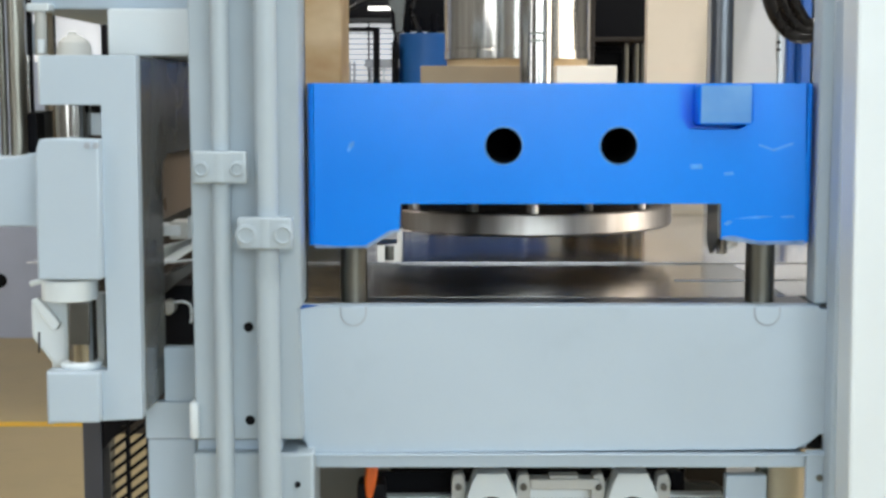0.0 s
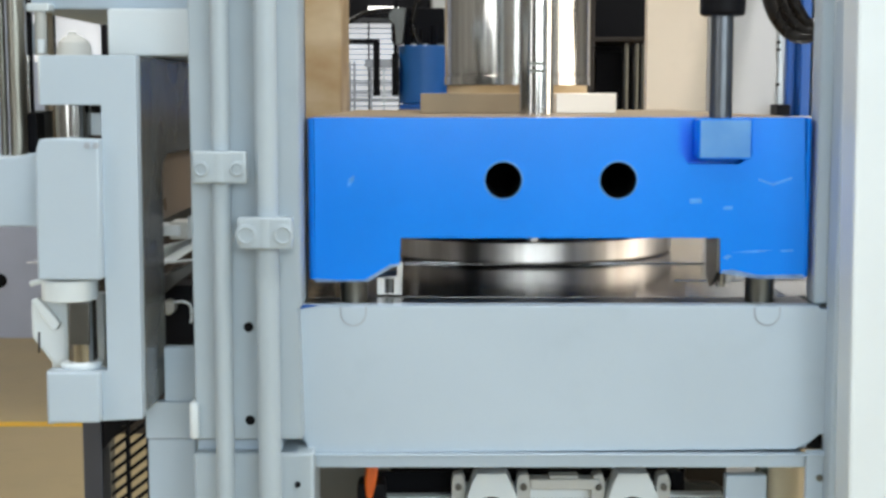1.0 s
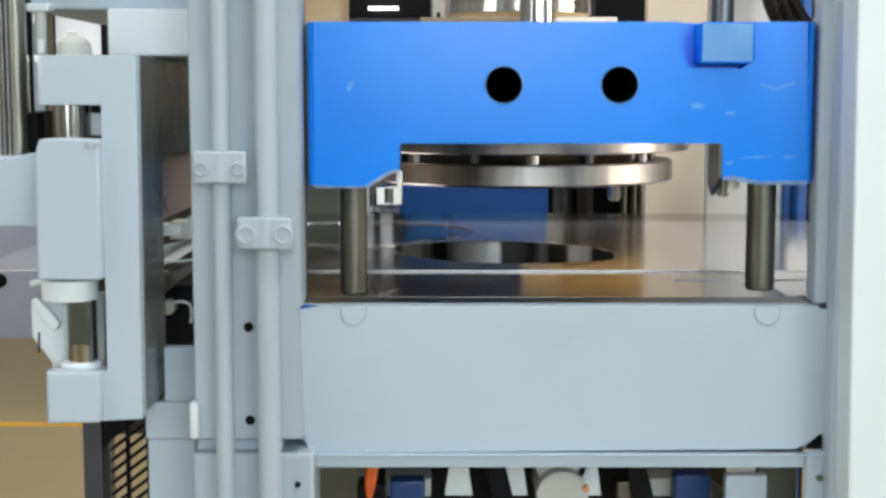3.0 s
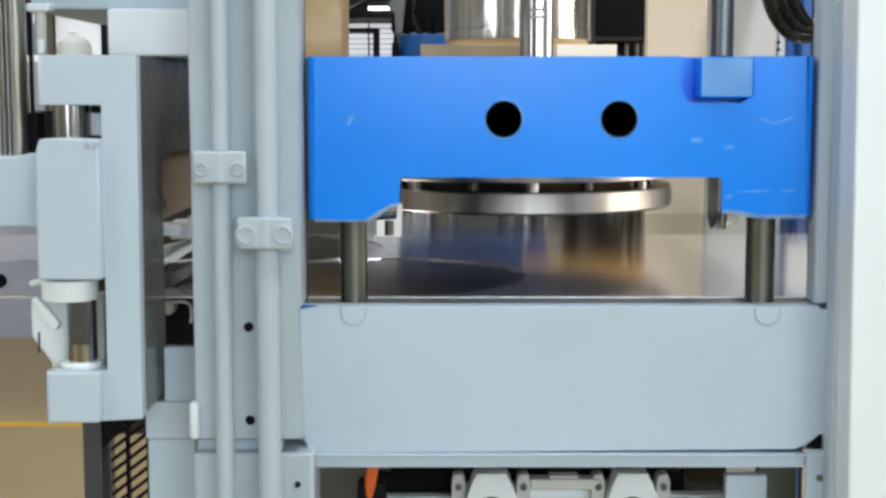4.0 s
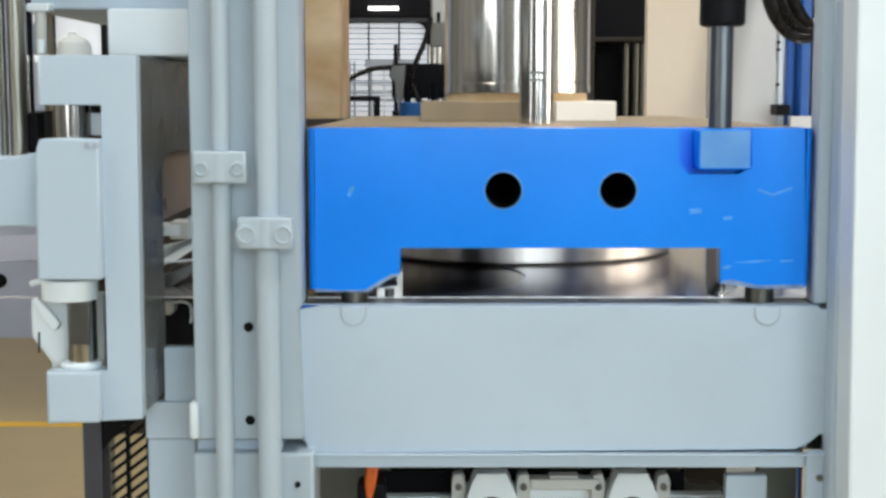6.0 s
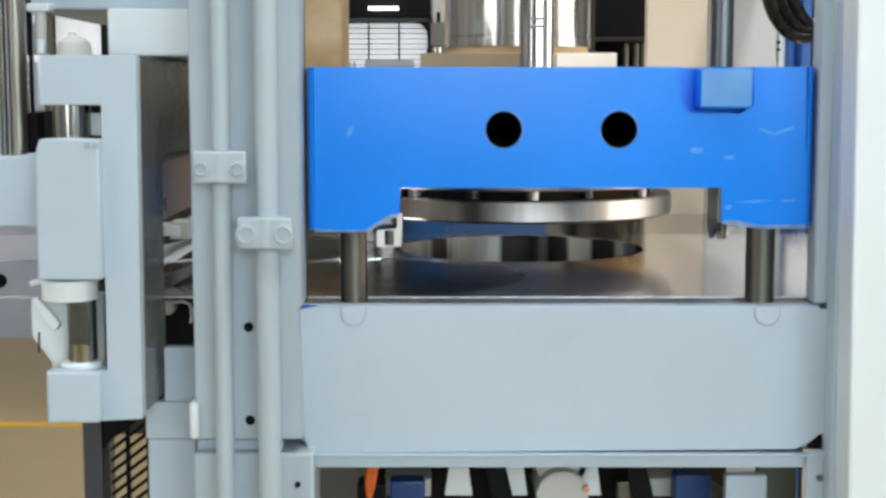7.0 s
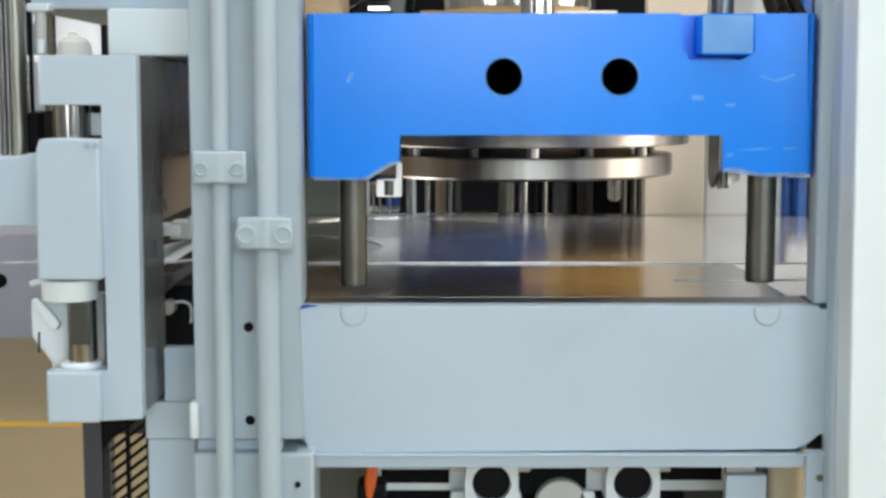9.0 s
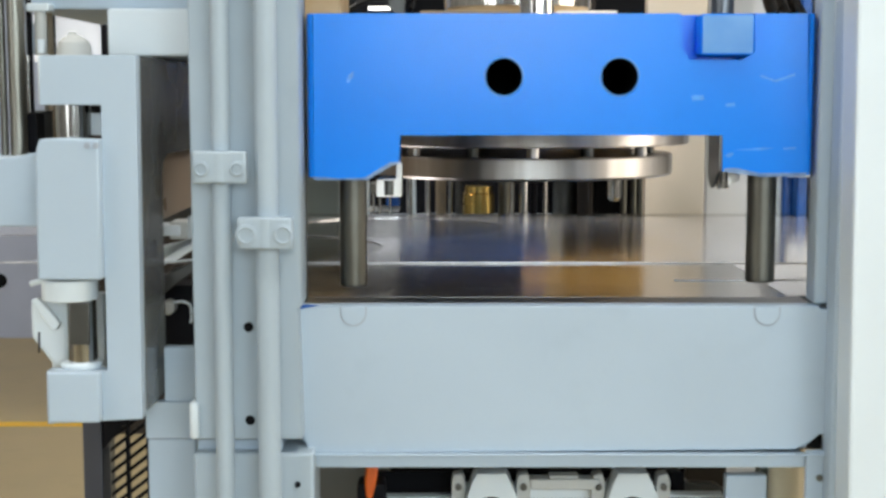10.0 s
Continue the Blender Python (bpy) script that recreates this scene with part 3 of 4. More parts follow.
# ---- strip, cut blanks ----
def build_strip():
    y_front = YD - HOLE_R - 0.006
    y_back = YD + ROW + HOLE_R + 0.012
    x0, x1 = XD - 1.74 * PITCH, XD + 3.0 * PITCH
    holes = [(XD + k * PITCH, YD, HOLE_R) for k in (0, -1)]
    holes += [(XD + (k + 0.5) * PITCH, YD + ROW, HOLE_R) for k in (0, -1)]
    bm = sheet_of([(x0, y_front), (x1, y_front), (x1, y_back), (x0, y_back)], SHEET_Z, SHEET_Z + 0.0013, holes, "z", 0, seg=96)
    strip = solid("steel_strip", bm, SHEET, "bright steel strip with rows of round cut-outs on the press bed", "steel sheet", at=(XD, YD, SHEET_Z))
    # brighter strip added so that the front edge shows its bright line
    part("bright_edge", box(x0, x1, y_front - 0.0014, y_front - 0.0001, SHEET_Z, SHEET_Z + 0.0017, 0.0003), ZINC, strip, "bright strip added along the front edge")
    blanks = []
    for bx, by in ((XD, YD), (XD + 0.5 * PITCH, YD + ROW)):
        r = HOLE_R - 0.0006
        blanks.append(solid("round_blank", lathe([(0, SHEET_Z), (r, SHEET_Z), (r, SHEET_Z + 0.0013), (0, SHEET_Z + 0.0013)], bx, by, 96), SHEET,
                            "round bright steel blank cut from the strip", "steel blank", group="cut blanks", at=(bx, by, SHEET_Z)))
    return strip, blanks


strip, blanks = build_strip()


# ---- strip feeder beside the press ----
def build_feeder():
    fd = thing("strip_feeder", (-0.45, 1.85, 0), "light grey C-shaped strip feeder with chrome guide pins", "strip feeder")
    c = [(-0.5255, 1.6027), (-0.4005, 1.6027), (-0.403, 1.1192), (-0.5306, 1.1123), (-0.5298, 1.1847), (-0.4483, 1.1847), (-0.4478, 1.5382), (-0.5276, 1.5382)]
    part("c_frame", prism(c, 1.82, 1.845, 0.0012), GREY, fd, "light grey C-shaped frame plate")
    x1 = -0.4012
    zt, zo = 1.6027, 1.4658
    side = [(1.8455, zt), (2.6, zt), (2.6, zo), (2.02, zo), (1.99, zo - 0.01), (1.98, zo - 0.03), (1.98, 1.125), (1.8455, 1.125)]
    part("side_plate", sheet_of(side, x1 - 0.05, x1, (), "x", 0.001), SIDE_GREY, fd, "dark grey side plate with an opening")
    part("inner_plate", box(x1 - 0.012, x1 - 0.006, 1.981, 2.6, 1.372, zo - 0.0005, 0), TAN_PLATE, fd, "tan plate inside the opening")
    # panel added to keep the bright background out of the opening
    part("opening_backing", box(-0.6752, -0.4458, 2.62, 2.65, 0.9, zo + 0.03, 0.003), GUARD, fd, "dull brown panel added behind the opening")
    part("carriage", prism([(-0.5296, 1.4771), (-0.5247, 1.4939), (-0.5012, 1.4954), (-0.447, 1.4939), (-0.4483, 1.3099), (-0.532, 1.3099)], 1.80, 1.838, 0.003), GREY, fd, "light grey sliding carriage")
    part("carriage_arm", prism([(-0.7082, 1.4657), (-0.5731, 1.4687), (-0.5353, 1.477), (-0.5386, 1.3761), (-0.712, 1.3761)], 1.842, 1.90, 0.003), GREY, fd)
    part("upper_pin", rod((-0.4948, 1.87, 1.4904), (-0.4948, 1.87, 1.5396), 0.0203, seg=32), PIN, fd, "chrome guide pin")
    part("pin_block", box(-0.4743, -0.4591, 1.87, 1.9, 1.4971, 1.5364, 0.002), WHITE, fd)
    part("bushing", rod((-0.5025, 1.848, 1.2777), (-0.5025, 1.848, 1.3059), 0.0373, seg=40, bevel=0.002), WHITE, fd, "white bushing")
    part("lower_pin", rod((-0.488, 1.85, 1.1881), (-0.488, 1.85, 1.2785), 0.0194, seg=32), PIN, fd, "chrome guide pin")
    part("pin_ring", rod((-0.4893, 1.85, 1.1834), (-0.4893, 1.85, 1.1934), 0.0284, seg=40, bevel=0.003), WHITE, fd, "white pin flange")
    # plate added in front of the pin to draw its dark middle
    part("pin_dark_middle", prism([(-0.4981, 1.2754), (-0.4715, 1.2754), (-0.4731, 1.2188), (-0.4998, 1.2188)], 1.826, 1.832, 0.001), DARK_STEEL, fd, "dark plate for the pin's dark middle")
    part("guide_shoe", prism([(-0.5662, 1.2694), (-0.5523, 1.274), (-0.5129, 1.2655), (-0.5155, 1.1802), (-0.5371, 1.1763), (-0.5399, 1.1841), (-0.5664, 1.2199)], 1.878, 1.95, 0.006), WHITE, fd, "white angled guide shoe")
    part("shoe_lip", prism([(-0.5616, 1.2739), (-0.5508, 1.277), (-0.5216, 1.2417), (-0.528, 1.2309), (-0.5355, 1.234)], 1.862, 1.877, 0.003), WHITE, fd, "white glossy lip")
    part("shoe_back", box(-0.5482, -0.4733, 1.909, 1.93, 1.1612, 1.2769, 0.003), WHITE, fd, "white back plate behind the pin")
    # slot drawn as a black sliver in place of its shade
    part("shoe_slot_shade", prism([(-0.5559, 1.2273), (-0.5536, 1.2273), (-0.5545, 1.199), (-0.5568, 1.199)], 1.8765, 1.8785, 0), RECESS_SHADE, fd)
    part("hook", tube([(-0.5591, 1.86, 1.2965), (-0.5499, 1.86, 1.2996), (-0.5407, 1.86, 1.2988), (-0.5395, 1.86, 1.2872), (-0.5398, 1.86, 1.2771)], 0.004, 20), WHITE, fd, "white bent hook")
    part("lower_block", box(-0.5237, -0.4548, 1.8, 1.819, 1.1186, 1.1864, 0.003), GREY, fd, "light grey end block")
    part("top_block", box(-0.4676, -0.3511, 1.95, 2.3, 1.6049, 1.671, 0.004), WHITE, fd, "white block on the feeder")
    part("panel", box(-0.4249, -0.3565, 1.95, 2.2, 0, 1.0594, 0.003), GREY, fd, "light grey lower panel")
    part("panel", box(-0.3957, -0.3484, 1.935, 1.955, 1.1166, 1.1958, 0.001), GREY, fd)
    part("bracket", box(-0.4227, -0.3487, 1.93, 1.949, 1.0653, 1.1177, 0.0006), GREY, fd)
    part("end_cap", box(-0.347, -0.3331, 1.852, 1.93, 1.0817, 1.1352, 0.006), WHITE, fd, "white end cap")
    part("dome_cap", lathe([(0, 1.6032), (0.0235, 1.6032), (0.0235, 1.6125), (0.021, 1.6225), (0.0145, 1.6295), (0.006, 1.6325), (0, 1.633)], -0.5013, 1.9, 32), PALE, fd, "pale grey domed cap")
    part("dome_lug", box(-0.5109, -0.4986, 1.9, 1.91, 1.6293, 1.6369, 0.002), PALE, fd)
    part("side_lip", box(-0.5307, -0.5188, 1.824, 1.84, 1.5382, 1.6021, 0.003), WHITE, fd, "white edge lip of the frame")
    part("tube_bracket", box(-0.5806, -0.5483, 1.95, 1.98, 1.6672, 1.678, 0.002), WHITE, fd)
    part("bracket_tube", rod((-0.5629, 1.96, 1.6075), (-0.5629, 1.96, 1.6724), 0.0083, seg=24), PALE, fd, "pale bracket tube")
    part("tube_plug", rod((-0.5574, 1.94, 1.6085), (-0.5574, 1.94, 1.6279), 0.0055, seg=24), WHITE, fd)
    part("motor_block", box(-0.5895, -0.5712, 1.97, 2.02, 1.6086, 1.6527, 0.003), CABINET, fd, "grey motor block")
    part("thin_rod", rod((-0.5809, 1.955, 1.5224), (-0.5809, 1.955, 1.6066), 0.0024, seg=24), CHROME, fd)
    part("motor_base", box(-0.5887, -0.5697, 1.95, 1.99, 1.471, 1.5264, 0.003), BLACK, fd)
    part("brown_post", rod((-0.5674, 2.02, 1.4887), (-0.5674, 2.02, 1.6681), 0.0045, seg=24), TAN, fd)
    part("pin_stop", box(-0.4714, -0.4593, 1.86, 1.869, 1.5275, 1.5372, 0.001), BLACK, fd)
    part("screw", rod((-0.4615, 1.7975, 1.4859), (-0.4615, 1.803, 1.4859), 0.0042, seg=20), CABINET, fd)
    part("screw", rod((-0.4505, 1.7975, 1.4859), (-0.4505, 1.803, 1.4859), 0.0042, seg=20), CABINET, fd)
    part("thin_bar", rod((-0.4338, 2.045, 1.3026), (-0.3681, 2.045, 1.3077), 0.0016, seg=12), WHITE, fd, "thin bright bar")
    # strip guides inside the opening
    slope = bmesh.new()
    upper = [slope.verts.new(p) for p in [(-0.4594, 2.16, 1.312), (-0.3881, 2.16, 1.3298), (-0.3741, 2.08, 1.3225), (-0.3926, 2.05, 1.3088), (-0.4368, 2.05, 1.2919)]]
    slope.faces.new(upper)
    bmesh.ops.solidify(slope, geom=slope.faces[:], thickness=0.003)
    part("guide_rail", slope, WHITE, fd, "bright sloped strip guide")
    part("guide_step", box(-0.4443, -0.4013, 2.1, 2.16, 1.3376, 1.3532, 0.003), WHITE, fd)
    part("guide_step", box(-0.4188, -0.3859, 2.11, 2.16, 1.3314, 1.3592, 0.003), PALE, fd)
    part("guide_clip", box(-0.3799, -0.3689, 2.05, 2.058, 1.3393, 1.3722, 0.001), WHITE, fd, "white guide clip")
    part("guide_beam", prism([(-0.5028, 1.361), (-0.3987, 1.3864), (-0.3995, 1.3487), (-0.5037, 1.325)], 2.3, 2.36, 0.003), DARK_STEEL, fd, "dark guide beam")
    part("drive_box", box(-0.4771, -0.3718, 2.12, 2.2, 1.086, 1.2593, 0.004), BLACK, fd, "black drive housing")
    part("guide_arm", prism([(-0.4675, 1.2483), (-0.4269, 1.2839), (-0.3944, 1.2803), (-0.3953, 1.2328), (-0.468, 1.2273)], 2.2, 2.24, 0.002), GUARD, fd, "dull brown guide arm")
    part("drive_tray", prism([(-0.4445, 1.2691), (-0.3753, 1.3019), (-0.3756, 1.2864), (-0.4235, 1.2518), (-0.445, 1.2466)], 2.085, 2.118, 0.002), DARK_STEEL, fd)
    part("drive_knob", rod((-0.4208, 2.09, 1.2277), (-0.4208, 2.119, 1.2277), 0.011, seg=20, bevel=0.003), PALE, fd)
    part("drive_hook", tube([(-0.4166, 2.1, 1.2341), (-0.4001, 2.1, 1.2367), (-0.3881, 2.1, 1.2314), (-0.3857, 2.1, 1.2183), (-0.3869, 2.1, 1.2034)], 0.0022, 20), WHITE, fd, "thin white hook")
    # tall posts on the arm
    for px, r, mat, y in ((-0.6090, 0.0050, GUN, 1.93), (-0.5892, 0.0115, POST, 1.93), (-0.5822, 0.004, BLACK, 1.97), (-0.5939, 0.002, CHROME, 1.985), (-0.6278, 0.002, WHITE, 2.0), (-0.5966, 0.0043, GUN, 2.1)):
        part("post", rod((px, y, 1.4561), (px, y, 2.1), r, seg=24), mat, fd)
    part("post_foot", box(-0.6401, -0.5531, 1.905, 2, 1.4558, 1.4682, 0.003), GREY, fd)
    part("motor", rod((-0.5789, 2.0, 1.4893), (-0.5789, 2.0, 1.529), 0.017, seg=24), DARK_STEEL, fd)
    part("head_beam", box(-0.5929, -0.3536, 1.98, 2.4, 1.6713, 1.7083, 0.004), GREY, fd, "grey head beam")
    return fd


build_feeder()


# ---- rear: frame parts behind the bed, second press, window ----
def build_rear():
    rc = thing("rear_column", (0.5806, 3.5, 0), "beige painted rear press column", "machine column", group="rear columns")
    part("post", box(0.5026, 0.6518, 3.45, 3.49, 0, 2.3, 0.003), BEIGE, rc)
    lc = thing("rear_column", (-0.3056, 3.5, 0), "beige and ochre stained rear press column", "machine column", group="rear columns")
    part("post", box(-0.4242, -0.2511, 3.45, 3.75, 1.3822, 2.3, 0.006), OCHRE, lc)
    part("foot", box(-0.4289, -0.2596, 3.44, 3.75, 0, 1.3815, 0.006), FOOT, lc, "pale grey-green foot")
    pp = thing("control_cabinet", (0.7792, 3.6, 0), "pale grey control cabinet behind the press", "cabinet")
    part("body", box(0.6736, 0.8518, 3.55, 4.1, 0, 2.3, 0.005), LIGHT, pp)
    part("door_edge", box(0.8508, 0.8739, 3.54, 3.6, 0, 2.3, 0.002), WHITE, pp, "white door edge")
    for pz in (1.685, 1.6666, 1.5785):
        part("hinge_screw", rod((0.8497, 3.534, pz), (0.8497, 3.545, pz), 0.004, seg=20), BLACK, pp)
    part("latch", box(0.8295, 0.8631, 3.45, 3.53, 1.5012, 1.5291, 0.004), BLACK, pp, "black latch")
    bl = thing("blue_pillar", (0.9012, 3.55, 0), "blue painted machine pillar behind the press", "machine pillar")
    part("post", box(0.8669, 0.8969, 3.52, 3.8, 0, 2.3, 0.006), DEEP_BLUE, bl)
    part("face", box(0.8904, 0.9173, 3.48, 3.6, 0, 2.3, 0.006), DEEP_BLUE, bl)
    # unseen plate added so that the bed reflects white, not blue
    part("reflection_plate", box(0.862, 0.9235, 3.45, 3.479, 1.348, 1.50, 0.002), LIGHT, bl, "unseen pale plate added to whiten the bed's reflection")
    part("trim", box(0.9244, 0.9741, 3.48, 3.6, 0, 2.3, 0.004), BEIGE, bl, "beige trim")
    dk = thing("machine_housing", (0.5527, 4.6, 0), "dark machine housing with a shelf and pipes", "machine")
    part("back", box(0.4319, 0.7918, 4.9, 5.0, 0, 2.6, 0.004), BLACK, dk)
    part("side", box(0.4738, 0.4884, 4.5, 4.9, 0, 2.6, 0.002), GUARD, dk, "brown side edge")
    part("shelf", box(0.4835, 0.6834, 4.5, 4.89, 1.7235, 1.7378, 0.003), GUARD, dk)
    part("panel", box(0.5031, 0.6307, 4.6, 4.89, 0.6, 1.6942, 0.004), BLACK, dk)
    for px in (0.5956, 0.6291, 0.6514):
        part("pipe", rod((px, 4.56, 0.5), (px, 4.56, 1.7199), 0.011, seg=20), GUN, dk)
    # two unseen rails added only to tone the reflections in the bolster
    part("dark_reflection_rail", box(-0.4716, 0.1919, 3.36, 3.42, 1.385, 1.495, 0.003), GUARD, dk, "unseen dark rail added to darken the bed's reflection")
    part("warm_reflection_rail", box(0.1933, 0.4895, 3.36, 3.42, 1.396, 1.45, 0.003), WARM, dk, "unseen ochre rail added to warm the bed's reflection")

    rp = thing("rear_press", (0.0925, 4.2, 0), "second press behind with a blue slide and chrome pillars", "press")
    part("back", box(-0.2997, 0.4703, 5.1, 5.3, 0, 1.4159, 0.006), BLACK, rp, "dark machine back")
    part("bed", box(-0.2361, 0.4525, 4.0, 5.09, 0, 1.12, 0.01), GREY, rp, "grey bed")
    for px, r, mat, y in ((-0.109, 0.0091, PIN, 4.45), (-0.0937, 0.0064, WHITE, 4.5), (-0.0496, 0.0083, CHROME, 4.5), (-0.0075, 0.0169, TAN, 4.6), (0.0236, 0.0073, PIN, 4.45), (0.0526, 0.0113, DARK_STEEL, 4.6), (0.2002, 0.0202, GUN, 4.5), (0.2201, 0.009, CHROME, 4.42), (0.2568, 0.0144, PIN, 4.4), (0.2957, 0.011, BLACK, 4.5), (0.3324, 0.0073, CHROME, 4.5), (0.4144, 0.0422, DARK_STEEL, 4.7)):
        part("pillar", rod((px, y, 1.12), (px, y, 1.4076), r, seg=20), mat, rp)
    brass = part("brass_bushing", lathe([(0, 1.12), (0.05, 1.12), (0.05, 1.2385), (0.044, 1.2421), (0.044, 1.2636), (0, 1.2636)], 0.1146, 4.43, 32), BRASS, rp, "brass bushing")
    part("bright_frame", box(-0.2393, -0.2287, 4.3, 4.34, 1.1542, 1.2847, 0.001), WHITE, rp)
    part("shelf", box(-0.2348, -0.1367, 4.28, 4.4, 1.1929, 1.2017, 0.001), ZINC, rp)
    part("valve_box", box(-0.1751, -0.1366, 4.28, 4.36, 1.2088, 1.2439, 0.003), DEEP_BLUE, rp, "small blue valve box")
    part("motor_cap", box(-0.2267, -0.1406, 4.3, 4.4, 1.2459, 1.2794, 0.004), DULL, rp)
    for px in (-0.2144, -0.1952, -0.1638):
        part("fitting", rod((px, 4.27, 1.1885), (px, 4.27, 1.2481), 0.004, seg=20), CHROME, rp)
    hx = 0.5202
    part("nozzle", lathe([(0, 1.2324), (0.011, 1.2324), (0.022, 1.2427), (0.022, 1.3286), (0, 1.3286)], hx, 4.2, 24), CHROME, rp, "chrome nozzle")
    part("nozzle_arm", box(hx - 0.09, hx + 0.09, 4.16, 4.9, 1.3294, 1.3542, 0.004), DARK_STEEL, rp)
    # upper yoke with valve and bright rods
    part("yoke", box(-0.4148, -0.0496, 5.6, 5.9, 1.8597, 2.0198, 0.01), BLACK, rp, "black yoke beam")
    part("yoke_lamp", box(-0.2952, -0.1766, 5.55, 5.59, 1.8901, 1.9011, 0.002), TUBE, rp, "bright lamp strip")
    part("yoke_leg", box(-0.4167, -0.4009, 5.6, 5.9, 0, 1.8842, 0.002), BLACK, rp)
    part("valve", box(-0.0387, 0.0035, 4.36, 4.42, 1.7041, 1.7772, 0.004), DULL, rp, "grey valve block")
    part("valve_stem", rod((-0.0141, 4.38, 1.7783), (-0.0141, 4.38, 1.8097), 0.006, seg=20), BLACK, rp)
    part("valve_mount", box(-0.032, 0.0107, 4.42, 4.5, 1.7821, 1.9558, 0.003), PALE, rp)
    for px, r in ((-0.0413, 0.0045), (-0.0269, 0.0054), (-0.0108, 0.0045)):
        part("bright_rod", rod((px, 4.4, 1.4254), (px, 4.4, 1.709), r, seg=20), CHROME, rp)
    # moving slide of the second press
    # lower slide in a darker blue to weaken its reflection in the strip
    rs = part("slide", box(-0.1265, 0.305, 4, 4.3, 1.401, 1.56, 0.012), DEEP_BLUE, rp, "blue slide")
    part("slide_back", box(0.0175, 0.305, 4.05, 4.3, 1.5605, 1.69, 0.006), MID_BLUE, rs, "blue upper slide body")
    part("slide_head", rod((-0.056, 4.08, 1.5605), (-0.056, 4.08, 1.7266), 0.0715, seg=48, bevel=0.004), MID_BLUE, rs, "round blue slide head")
    part("head_yoke", box(-0.1535, 0.005, 4.155, 4.22, 1.7377, 1.8415, 0.006), BLACK, rs, "black yoke over the slide head")
    part("bracket", box(-0.148, -0.1305, 4.02, 4.1, 1.5824, 1.7033, 0.004), BLACK, rs)
    part("crossbar", tube([(-0.3963, 4.02, 1.7033), (-0.339, 4.02, 1.7515), (-0.2852, 4.02, 1.7851), (-0.2169, 4.02, 1.8187), (-0.1489, 4.02, 1.8267)], 0.0075, 20), RUBBER, rs, "black bent hose")
    part("hose_block", prism([(-0.1553, 1.8331), (-0.1068, 1.8331), (-0.1102, 1.7883), (-0.1168, 1.7274), (-0.1363, 1.7274), (-0.1393, 1.7851), (-0.1555, 1.7979)], 4.02, 4.06, 0.002), DARK_STEEL, rs)
    part("bar", box(-0.2993, -0.1887, 4.03, 4.05, 1.7311, 1.744, 0.002), BLACK, rs)
    part("bar_leg", box(-0.2018, -0.1823, 4.025, 4.049, 1.5824, 1.7437, 0.002), BLACK, rs)
    part("bar_leg", box(-0.1458, -0.1325, 4.11, 4.13, 1.6986, 1.8948, 0.002), BLACK, rs)
    part("hose", tube([(-0.0357, 4.05, 1.9697), (-0.0521, 4.05, 1.9026), (-0.0782, 4.05, 1.8416), (-0.0882, 4.05, 1.7869), (-0.0752, 4.05, 1.7417), (-0.0589, 4.05, 1.7191)], 0.008, 20), RUBBER, rs, "black hose")
    for px, r, h in ((-0.1038, 0.01, 0.0569), (-0.0703, 0.0084, 0.0502), (-0.0268, 0.01, 0.0602)):
        part("stud", rod((px, 4.1, 1.725), (px, 4.1, 1.725 + h), r, seg=20), BLACK, rs)
    return rs, brass


rear_slide, brass_bushing = build_rear()


